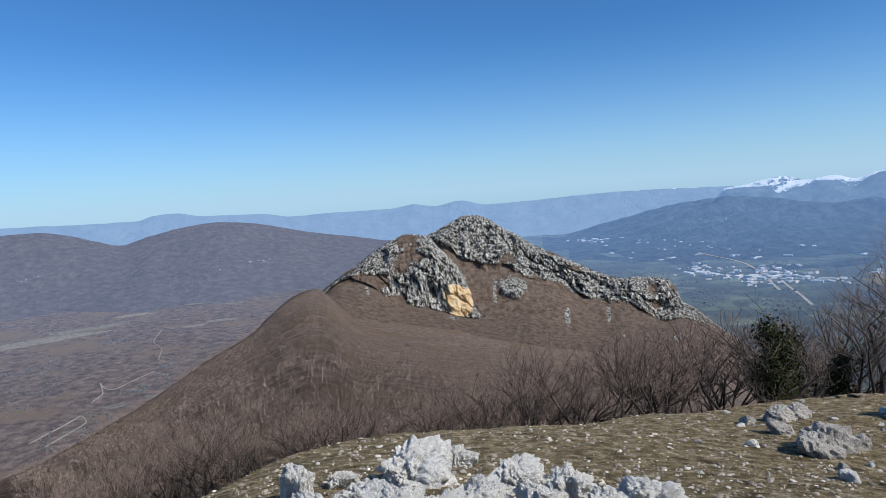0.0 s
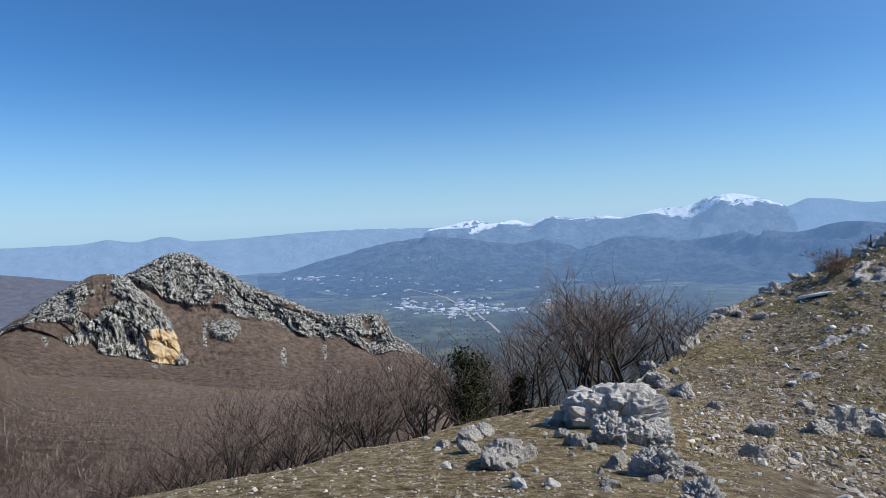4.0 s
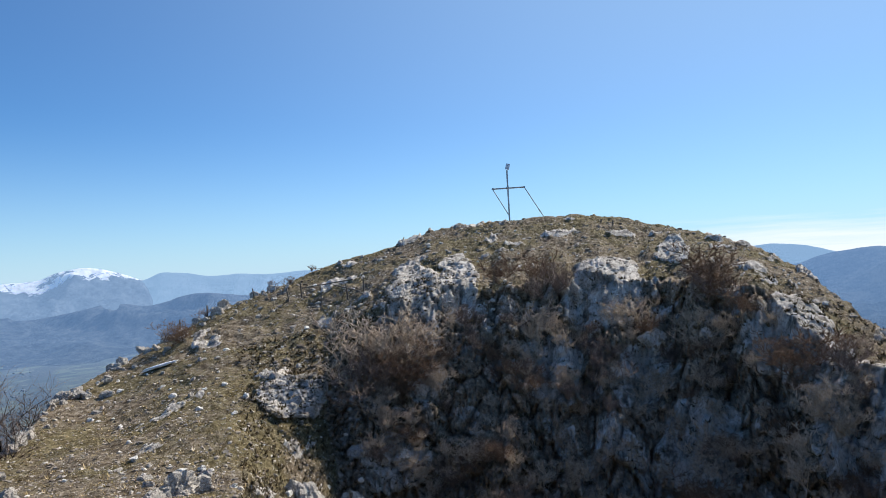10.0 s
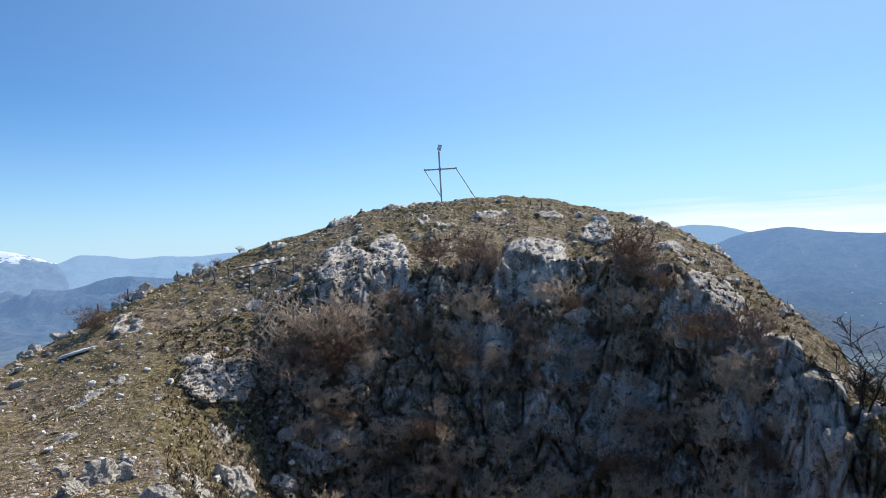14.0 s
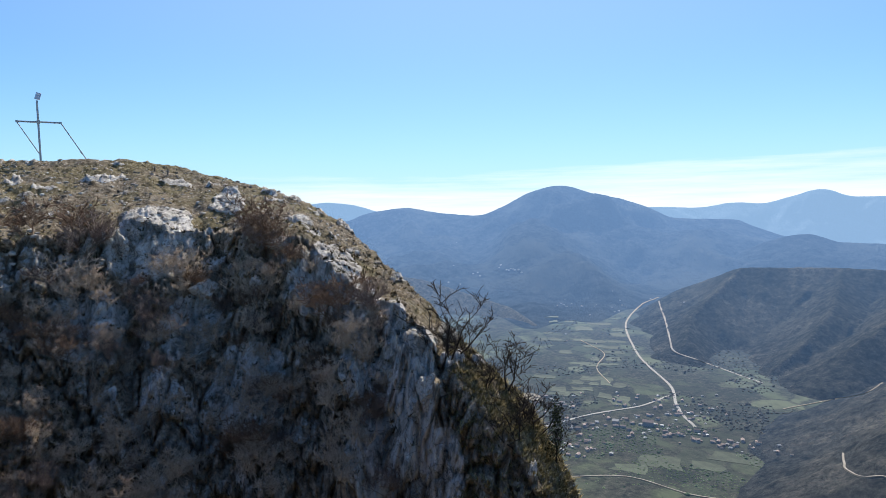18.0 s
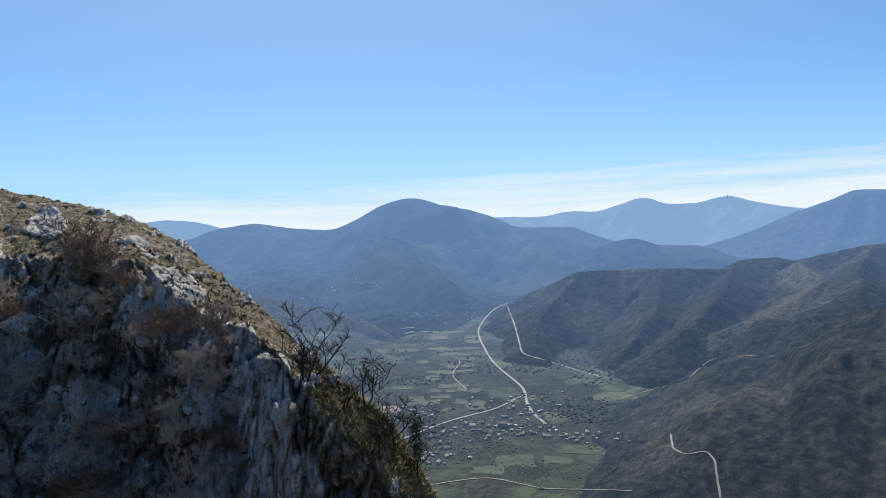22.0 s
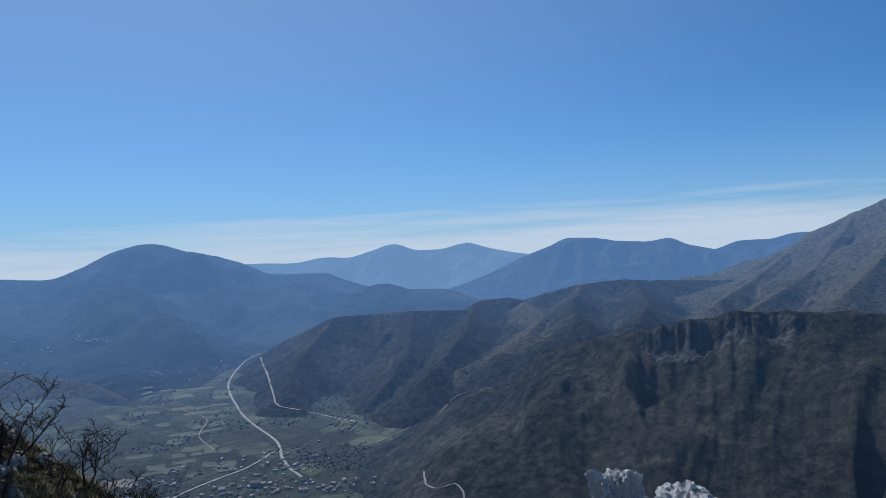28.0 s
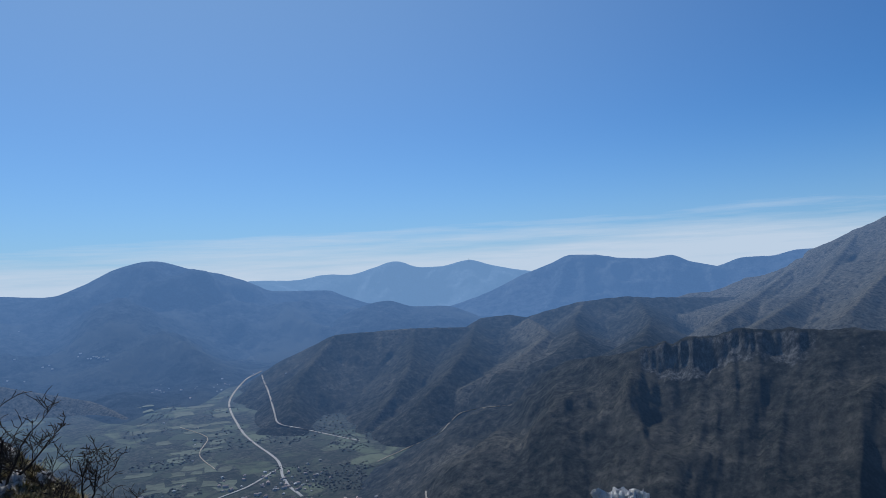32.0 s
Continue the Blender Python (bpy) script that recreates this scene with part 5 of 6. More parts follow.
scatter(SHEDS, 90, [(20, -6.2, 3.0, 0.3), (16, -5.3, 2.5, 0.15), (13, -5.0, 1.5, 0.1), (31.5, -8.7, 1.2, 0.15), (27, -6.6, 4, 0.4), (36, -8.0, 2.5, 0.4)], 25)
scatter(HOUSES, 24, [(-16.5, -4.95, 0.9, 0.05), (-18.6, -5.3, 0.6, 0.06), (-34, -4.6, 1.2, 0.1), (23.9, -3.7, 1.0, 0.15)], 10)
for h in HOUSES + SHEDS:                     # the first of each stands with the others
    p = land(134 + rng.uniform(-2, 2), -18.8, -0.6, 100) if h in HOUSES else land(25 + rng.uniform(-1, 1), -8.5, -0.6, 100)
    h.matrix_world = pose(p.x, p.y, p.z, 0, 0, 40)


def tree_dots(name, n, az_lo, az_hi, el_lo, el_hi, size, seed, material, label, rows=False):
    """Crowns of orchards and hedges far below: ragged little clumps on the valley floor."""
    g = np.random.RandomState(seed)
    az, el = g.uniform(az_lo, az_hi, n), g.uniform(el_lo, el_hi, n)
    r = -PLAIN / np.tan(np.radians(-el))
    keep = fbm(np.sin(np.radians(az)) * r * 0.012, np.cos(np.radians(az)) * r * 0.012, 0 * r, 3, seed) > (-0.05 if rows else 0.08)
    az, r = az[keep], r[keep]
    x, y = np.sin(np.radians(az)) * r, np.cos(np.radians(az)) * r
    if rows:
        x, y = np.round(x / 5) * 5 + g.normal(0, 0.9, len(x)), np.round(y / 7) * 7 + g.normal(0, 1.4, len(y))
    s = size * np.exp(g.normal(0, 0.3, len(x)))
    a = g.uniform(0, 6.28, len(x))
    pts = [np.stack([x, y, PLAIN + s * 1.15], -1)]
    for lev, wide in ((0.65, 0.9), (-0.2, 0.75)):
        for k in range(5):
            w = s * wide * g.uniform(0.7, 1.1, len(x))
            pts.append(np.stack([x + np.cos(a + k * 1.257) * w, y + np.sin(a + k * 1.257) * w, PLAIN + s * lev * g.uniform(0.8, 1.2, len(x))], -1))
    f = np.array([[0, 1 + k, 1 + (k + 1) % 5] for k in range(5)] + [[1 + k, 6 + k, 6 + (k + 1) % 5] for k in range(5)] + [[1 + k, 6 + (k + 1) % 5, 1 + (k + 1) % 5] for k in range(5)])
    v = np.stack(pts, 1).reshape(-1, 3)
    fs = (f[None] + (np.arange(len(x)) * 11)[:, None, None]).reshape(-1, 3)
    me = bpy.data.meshes.new(name)
    me.from_pydata(v.tolist(), [], fs.tolist())
    me.materials.append(material)
    return tagged(new(name, me), label, "trees", kind="stuff")


# crowns with the painted haze emission too
M_ORCHARD = flat_mat("orchard_crowns", (0.12, 0.165, 0.085), 0.4, 0.03, far_haze=0.8)
M_HEDGE = flat_mat("hedge_crowns", (0.1, 0.094, 0.08), 0.4, 0.03, far_haze=0.8)
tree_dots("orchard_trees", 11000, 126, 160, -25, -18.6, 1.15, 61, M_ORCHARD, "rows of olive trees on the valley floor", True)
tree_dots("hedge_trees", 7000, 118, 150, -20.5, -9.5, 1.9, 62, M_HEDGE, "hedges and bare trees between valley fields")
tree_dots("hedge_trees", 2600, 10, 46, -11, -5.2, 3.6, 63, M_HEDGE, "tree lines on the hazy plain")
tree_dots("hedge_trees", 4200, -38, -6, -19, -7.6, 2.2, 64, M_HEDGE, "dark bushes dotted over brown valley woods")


# ---- rocks ----
def ico(level):
    bm = bmesh.new()
    bmesh.ops.create_icosphere(bm, subdivisions=level, radius=1)
    v = np.array([x.co[:] for x in bm.verts])
    f = np.array([[x.index for x in p.verts] for p in bm.faces])
    bm.free()
    return v, f


ICO = {k: ico(k) for k in (1, 2, 3, 4, 5)}


def rock_shape(seed, level, size=(1, 1, 0.8), facets=12, crag=0.22, flute=1.0):
    """A broken limestone block: cut by planes, then pitted and fluted."""
    v, f = ICO[level]
    g = np.random.RandomState(seed)
    nrm = g.normal(size=(facets, 3))
    nrm /= np.linalg.norm(nrm, axis=1)[:, None]
    off = g.uniform(0.55, 0.95, facets)
    rad = np.min(np.where(v @ nrm.T > 0.05, off / np.maximum(v @ nrm.T, 0.05), 9), axis=1)
    rad = np.minimum(rad, 1.15)
    p = v * rad[:, None]
    n1 = fbm(p[:, 0] * 1.6 + seed, p[:, 1] * 1.6, p[:, 2] * 1.6 / flute, 4, seed % 50, True)
    n2 = fbm(p[:, 0] * 4.5 + seed, p[:, 1] * 4.5, p[:, 2] * 4.5 / flute, 4, seed % 50 + 7, True)
    n3 = fbm(p[:, 0] * 11 + seed, p[:, 1] * 11, p[:, 2] * 11 / flute, 3, seed % 50 + 17, True)
    bl = blocks(p[:, 0] * 1.7 + seed, p[:, 1] * 1.7, p[:, 2] * 1.7 / flute, seed) + 0.5 * blocks(p[:, 0] * 4.3 + seed, p[:, 1] * 4.3, p[:, 2] * 4.3 / flute, seed + 9, 0.2)
    p = p * (1 + 0.55 * crag * n1 + 0.4 * crag * n2 + 0.2 * crag * n3 + 0.4 * crag * bl)[:, None]
    return p * np.array(size), f


def tri_mesh(name, v, f, material, smooth=False):
    me = bpy.data.meshes.new(name)
    me.vertices.add(len(v))
    me.vertices.foreach_set("co", np.asarray(v, np.float32).reshape(-1))
    f = np.asarray(f)
    k = f.shape[1]
    me.loops.add(f.size)
    me.loops.foreach_set("vertex_index", f.reshape(-1).astype(np.int32))
    me.polygons.add(len(f))
    me.polygons.foreach_set("loop_start", np.arange(0, f.size, k, dtype=np.int32))
    me.polygons.foreach_set("use_smooth", np.full(len(f), smooth))
    me.update(calc_edges=True)
    me.materials.append(material)
    return me


EYE_H, EYE_S = Vector((0.48, -0.36, 0.02)), Vector((0.4, -0.82, -0.03))
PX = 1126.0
rng = random.Random(21)
WHITE_ROCKS = [tri_mesh("rock", *rock_shape(100 + k, 5, (1, 0.85, 0.8), 16, 0.52, 1.9), M_STONE) for k in range(8)]
GREY_ROCKS = [tri_mesh("rock", *rock_shape(200 + k, 4, (1, 0.85, 0.85), 16, 0.34, 2.0), M_GREYSTONE) for k in range(8)]
SMALL_ROCKS = [tri_mesh("rock", *rock_shape(300 + k, 3, (1, 0.8, 0.7), 10, 0.22), M_GREYSTONE if k % 2 else M_STONE) for k in range(12)]
TALL = [tri_mesh("limestone_outcrop", *rock_shape(400 + k, 4, (0.95, 0.8, 1.1), 18, 0.4, 2.2), M_GREYSTONE) for k in range(6)]


def rock(mesh, p, s, label, turn=None, sink=0.25, name="rock", group="rocks of the summit", squash=1.0, tilt=12):
    ob = new(name, mesh)
    ob.matrix_world = pose(p.x, p.y, p.z + s * (0.5 - sink) * squash, rng.uniform(-tilt, tilt), rng.uniform(-tilt, tilt), rng.uniform(0, 360) if turn is None else turn)
    ob.scale = (s, s, s * squash)
    return tagged(ob, label, "rock", group)


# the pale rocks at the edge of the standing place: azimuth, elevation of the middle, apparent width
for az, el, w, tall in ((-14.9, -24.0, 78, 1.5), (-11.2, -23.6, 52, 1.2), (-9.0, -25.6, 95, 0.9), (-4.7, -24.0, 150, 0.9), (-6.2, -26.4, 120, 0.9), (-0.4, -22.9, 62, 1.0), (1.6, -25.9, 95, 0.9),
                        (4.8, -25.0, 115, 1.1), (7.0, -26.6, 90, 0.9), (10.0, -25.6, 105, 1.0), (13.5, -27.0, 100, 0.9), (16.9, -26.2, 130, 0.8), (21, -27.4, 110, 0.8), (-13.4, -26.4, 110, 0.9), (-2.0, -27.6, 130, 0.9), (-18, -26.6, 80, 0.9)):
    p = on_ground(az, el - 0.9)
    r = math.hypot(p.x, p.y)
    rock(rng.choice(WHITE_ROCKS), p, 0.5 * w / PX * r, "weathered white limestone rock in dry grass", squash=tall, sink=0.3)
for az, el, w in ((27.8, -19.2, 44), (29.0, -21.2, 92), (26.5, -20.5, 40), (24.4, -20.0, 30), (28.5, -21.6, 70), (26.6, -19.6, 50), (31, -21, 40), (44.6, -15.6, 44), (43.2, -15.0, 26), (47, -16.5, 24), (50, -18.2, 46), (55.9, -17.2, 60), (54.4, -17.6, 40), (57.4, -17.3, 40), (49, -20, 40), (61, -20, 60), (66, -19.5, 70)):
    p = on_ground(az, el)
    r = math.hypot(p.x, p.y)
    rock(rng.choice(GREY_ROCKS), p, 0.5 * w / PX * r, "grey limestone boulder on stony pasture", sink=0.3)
# the outcrop beside the terrace: jointed masses of pale rock, small blocks round them
def jointed_mass(seed, size):
    v, f = ICO[5]
    g = np.random.RandomState(seed)
    p = v / (np.abs(v) ** 3.5).sum(1)[:, None] ** (1 / 3.5) * 0.85
    b1, b2 = blocks(p[:, 0] * 2.3 + seed, p[:, 1] * 2.3, p[:, 2] * 2.0, seed, 0.16), blocks(p[:, 0] * 5 + seed, p[:, 1] * 5, p[:, 2] * 4.5, seed + 5, 0.18)
    n1 = fbm(p[:, 0] * 1.3 + seed, p[:, 1] * 1.3, p[:, 2] * 1.3, 3, seed)
    n2 = fbm(p[:, 0] * 9, p[:, 1] * 9, p[:, 2] * 9, 4, seed + 3, True)
    return p * (1 + 0.2 * b1 + 0.09 * b2 + 0.22 * n1 + 0.04 * n2)[:, None] * np.array(size), f


MASSES = [tri_mesh("outcrop", *jointed_mass(500 + k, sz), M_OUTCROP) for k, sz in enumerate(((1.0, 0.75, 0.75), (0.8, 0.7, 0.7), (0.7, 0.6, 0.7)))]
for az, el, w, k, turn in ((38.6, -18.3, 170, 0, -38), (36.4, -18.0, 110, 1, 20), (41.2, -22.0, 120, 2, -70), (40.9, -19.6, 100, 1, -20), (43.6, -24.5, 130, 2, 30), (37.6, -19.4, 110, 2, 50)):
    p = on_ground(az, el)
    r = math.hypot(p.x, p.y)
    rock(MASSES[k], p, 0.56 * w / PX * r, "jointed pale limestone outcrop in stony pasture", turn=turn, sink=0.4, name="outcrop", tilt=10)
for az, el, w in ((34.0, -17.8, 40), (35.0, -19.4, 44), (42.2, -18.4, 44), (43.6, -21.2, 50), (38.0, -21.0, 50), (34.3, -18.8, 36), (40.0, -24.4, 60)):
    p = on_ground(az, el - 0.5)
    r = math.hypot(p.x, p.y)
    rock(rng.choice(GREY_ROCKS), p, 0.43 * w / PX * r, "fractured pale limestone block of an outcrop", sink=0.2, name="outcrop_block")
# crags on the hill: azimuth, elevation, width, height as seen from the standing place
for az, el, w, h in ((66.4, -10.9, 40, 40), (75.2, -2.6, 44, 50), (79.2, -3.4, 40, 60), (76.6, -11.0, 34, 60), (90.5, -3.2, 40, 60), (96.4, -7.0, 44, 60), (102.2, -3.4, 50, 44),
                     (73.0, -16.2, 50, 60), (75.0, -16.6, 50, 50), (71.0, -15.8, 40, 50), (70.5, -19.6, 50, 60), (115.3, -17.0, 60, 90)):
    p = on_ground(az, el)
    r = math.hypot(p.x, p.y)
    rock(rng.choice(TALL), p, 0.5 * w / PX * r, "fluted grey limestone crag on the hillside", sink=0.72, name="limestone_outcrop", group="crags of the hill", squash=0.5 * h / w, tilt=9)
def skyline_range(az):
    return float(stations(np.array([float(az)]))[0, 6, 0])


# boulders strewn over pasture and hill
def strewn(n, az_lo, az_hi, r_lo, r_hi, s_lo, s_hi, seed):
    g = random.Random(seed)
    for k in range(n):
        az, r = g.uniform(az_lo, az_hi), r_lo * (r_hi / r_lo) ** g.random()
        c = column(az)
        j = int(np.argmin(np.abs(gr[c] - r)))
        p = Vector(GCO[c, j])
        s = s_lo * (s_hi / s_lo) ** (g.random() ** 1.6)
        rock(g.choice(SMALL_ROCKS), p, s, "small grey limestone rock on dry pasture", sink=0.3, name="fieldstone", group="strewn rocks")


strewn(80, 20, 60, 6, 18, 0.04, 0.12, 1)
strewn(90, 50, 72, 14, 40, 0.05, 0.17, 2)
strewn(50, 47, 60, 24, 36, 0.06, 0.16, 3)
rim = random.Random(31)
for k in range(110):                       # the rocky rim of the pasture against the sky
    az = rim.uniform(42, 67)
    rock(rim.choice(GREY_ROCKS), at_range(az, skyline_range(az) - abs(rim.gauss(0, 1.4))), 0.06 * (5.5 ** (rim.random() ** 1.3)), "grey limestone boulder on the rocky rim", sink=0.3, name="boulder", group="rocks of the rim")
strewn(50, 78, 114, 28, 39, 0.05, 0.1, 4)


# ---- stones and grass, past counting ----
def pick(g, n, az_lo, az_hi, r_lo, r_hi, power=1.0, keep=None):
    az = g.uniform(az_lo, az_hi, n)
    r = r_lo * (r_hi / r_lo) ** (g.rand(n) ** power)
    c = np.clip(np.searchsorted(azs, az), 0, len(azs) - 1)
    k = np.array([int(np.searchsorted(gr[i], q)) for i, q in zip(c, r)])
    k = np.clip(k, 0, gr.shape[1] - 2)
    t = g.rand(n)[:, None]
    p = GCO[c, k] * (1 - t) + GCO[c, k + 1] * t
    return p, np.hypot(p[:, 0], p[:, 1]), grock[c, k]


def stones(name, n, az_lo, az_hi, r_lo, r_hi, s0, seed, label):
    g = np.random.RandomState(seed)
    p, r, _ = pick(g, n, az_lo, az_hi, r_lo, r_hi)
    v, f = ICO[1]
    s = s0 * np.exp(np.clip(g.normal(0, 0.65, n), -1.2, 1.3))
    allv = v[None] * (1 + 0.24 * g.normal(size=(n, len(v), 1))) * s[:, None, None] * np.array([1.2, 1.0, 0.7])
    a = g.uniform(0, 6.28, n)
    ca, sa = np.cos(a)[:, None], np.sin(a)[:, None]
    x, y = allv[:, :, 0] * ca - allv[:, :, 1] * sa, allv[:, :, 0] * sa + allv[:, :, 1] * ca
    out = np.stack([x + p[:, None, 0], y + p[:, None, 1], allv[:, :, 2] + p[:, None, 2] + s[:, None] * 0.15], -1)
    fs = (f[None] + (np.arange(n) * len(v))[:, None, None]).reshape(-1, 3)
    return tagged(new(name, tri_mesh(name, out.reshape(-1, 3), fs, M_PEBBLE)), label, "stones", kind="stuff")


def mat_island(name, stops, rough=0.95):
    m, n, l, b = mat(name, rough)
    b.inputs["Specular IOR Level"].default_value = 0.1
    g = n.new("ShaderNodeNewGeometry")
    l.new(ramp(n, l, g.outputs["Random Per Island"], stops), b.inputs["Base Color"])
    return m


M_PEBBLE = mat_island("loose_stones", [(0.0, (0.15, 0.125, 0.1)), (0.5, (0.31, 0.275, 0.235)), (0.85, (0.45, 0.41, 0.36)), (1.0, (0.7, 0.66, 0.6))])
M_GRASS = mat_island("dry_grass", [(0.0, (0.16, 0.11, 0.05)), (0.35, (0.36, 0.27, 0.14)), (0.65, (0.52, 0.42, 0.25)), (0.85, (0.28, 0.22, 0.08)), (1.0, (0.66, 0.57, 0.4))])
M_TURF = mat_island("dry_turf", [(0.0, (0.1, 0.078, 0.035)), (0.4, (0.2, 0.165, 0.075)), (0.75, (0.3, 0.25, 0.125)), (1.0, (0.42, 0.36, 0.23))])
M_SCRUB = mat_island("dark_scrub", [(0.0, (0.04, 0.03, 0.02)), (0.5, (0.11, 0.085, 0.05)), (1.0, (0.2, 0.16, 0.09))])
stones("loose_stones", 10000, -26, 50, 3.5, 17, 0.008, 5, "loose white limestone stones scattered on pasture")
stones("loose_stones", 11000, 44, 74, 9, 41, 0.019, 6, "loose white limestone stones scattered on the hill")
stones("loose_stones", 1400, 62, 84, 24, 41, 0.04, 9, "grey stones of the upper hillside")
stones("loose_stones", 2200, 82, 112, 26, 42, 0.032, 7, "loose grey stones near the summit")
stones("loose_stones", 3600, -15, -1, 8.6, 26, 0.02, 8, "pale stones of a rocky knoll among trees")


def tufts(name, n, az_lo, az_hi, r_lo, r_hi, size, seed, material, label, blades=9, max_rock=0.6, min_rock=-1):
    g = np.random.RandomState(seed)
    p, r, rk = pick(g, n, az_lo, az_hi, r_lo, r_hi)
    ok = (rk < max_rock) & (rk >= min_rock)
    p, r = p[ok], r[ok]
    n = len(p)
    b = blades
    a, lean = g.uniform(0, 6.28, (n, b)), g.uniform(0.5, 1.45, (n, b))
    h = size * np.exp(g.normal(0, 0.3, (n, 1))) * g.uniform(0.6, 1.2, (n, b))
    w = (0.05 * h + 0.0007 * r[:, None])[..., None]
    d = np.stack([np.cos(a), np.sin(a), 0 * a], -1)
    side = np.stack([-np.sin(a), np.cos(a), 0 * a], -1)
    root = p[:, None, :] + d * size * 0.25 * g.rand(n, b, 1) - np.array([0, 0, 0.02])
    tip = root + d * (h * np.sin(lean))[..., None] + np.array([0, 0, 1.0]) * (h * np.cos(lean))[..., None]
    v = np.stack([root - side * w, root + side * w, tip], 2).reshape(-1, 3)
    return tagged(new(name, tri_mesh(name, v, np.arange(len(v)).reshape(-1, 3), material)), label, "grass", kind="stuff")


tufts("dry_grass", 15000, -26, 50, 3, 17, 0.03, 11, M_TURF, "low dry grass tussocks on stony pasture")
tufts("dry_grass", 15000, 44, 118, 9, 42, 0.075, 12, M_GRASS, "dry tussock grass on the hill")
tufts("scrub", 3600, 65, 114, 13, 28, 0.15, 13, M_SCRUB, "dark low scrub between the crags", blades=12, max_rock=2, min_rock=-1)
# scrub thickened here to stand in for fine shadows in the grass
tufts("scrub", 4200, 61, 80, 11, 30, 0.13, 15, M_SCRUB, "dark heath on the stony hillside", blades=10, max_rock=2)
tufts("dry_grass", 4200, 117, 129, 15, 24, 0.15, 14, M_TURF, "yellow grass on the steep shoulder", max_rock=0.5)


# ---- bare trees and shrubs ----
def bark(name, dark, light):
    m, n, l, b = mat(name, 0.95)
    b.inputs["Specular IOR Level"].default_value = 0.1
    l.new(ramp(n, l, tex_noise(n, l, tex_coords(n, l, (1, 1, 0.3)), 9, 6, 0.7), [(0.35, dark), (0.65, light)]), b.inputs["Base Color"])
    return m


M_BARK = bark("grey_bark", (0.028, 0.022, 0.018), (0.1, 0.082, 0.07))
M_TWIG = bark("brown_twigs", (0.13, 0.095, 0.08), (0.29, 0.225, 0.19))
M_PALETWIG = bark("pale_twigs", (0.3, 0.235, 0.18), (0.62, 0.52, 0.41))
M_REDTWIG = bark("russet_twigs", (0.11, 0.068, 0.046), (0.26, 0.175, 0.12))
M_DARKBARK = bark("dark_bark", (0.02, 0.016, 0.014), (0.06, 0.05, 0.042))


def tubes(segs, sides):
    """Tapered tubes for (start, end, radius, radius) rows."""
    a, b = np.array([s[0] for s in segs]), np.array([s[1] for s in segs])
    ra, rb = np.array([s[2] for s in segs]), np.array([s[3] for s in segs])
    d = b - a
    d /= np.linalg.norm(d, axis=1)[:, None] + 1e-9
    ref = np.where(np.abs(d[:, 2:3]) < 0.9, [[0, 0, 1.0]], [[1.0, 0, 0]])
    u = np.cross(d, ref)
    u /= np.linalg.norm(u, axis=1)[:, None]
    w = np.cross(d, u)
    ang = np.arange(sides) * 2 * math.pi / sides
    ring = np.cos(ang)[None, :, None] * u[:, None] + np.sin(ang)[None, :, None] * w[:, None]
    v = np.concatenate([a[:, None] + ring * ra[:, None, None], b[:, None] + ring * rb[:, None, None]], 1)
    i = np.arange(sides)
    q = np.stack([i, (i + 1) % sides, (i + 1) % sides + sides, i + sides], -1)
    f = (q[None] + (np.arange(len(segs)) * 2 * sides)[:, None, None]).reshape(-1, 4)
    return v.reshape(-1, 3), f


def grow(g, p, d, length, radius, level, out, wobble, rise, kids, shrink, fan=0.95, bare=0.35):
    """A branch of a few bent pieces, with smaller branches along it."""
    n = 4 if level == 0 else 3
    pts = [(p, d, radius)]
    for k in range(n):
        d = d + np.array([g.gauss(0, wobble), g.gauss(0, wobble), g.gauss(0, wobble * 0.6) + rise])
        d = d / np.linalg.norm(d)
        q = p + d * length / n
        r0, r1 = radius * (1 - 0.6 * k / n), radius * (1 - 0.6 * (k + 1) / n)
        out[level].append((p, q, r0, r1))
        p = q
        pts.append((p, d, r1))
    if level + 1 >= len(out):
        return
    for c in range(kids[level]):
        t = g.uniform(0.25 if level else bare, 1.0) * n
        i = min(int(t), n - 1)
        base = pts[i][0]
        nxt, dd, rr = pts[i + 1]
        start = base + (nxt - base) * (t - i)
        a = g.uniform(0, 6.28)
        side = np.array([math.cos(a), math.sin(a), g.uniform(0.0, 0.7)])
        nd = dd * (1.55 - fan) + side * fan
        grow(g, start, nd / np.linalg.norm(nd), length * shrink * g.uniform(0.7, 1.15), rr * 0.62 + 0.002, level + 1, out, wobble * 1.15, rise, kids, shrink, fan, bare)


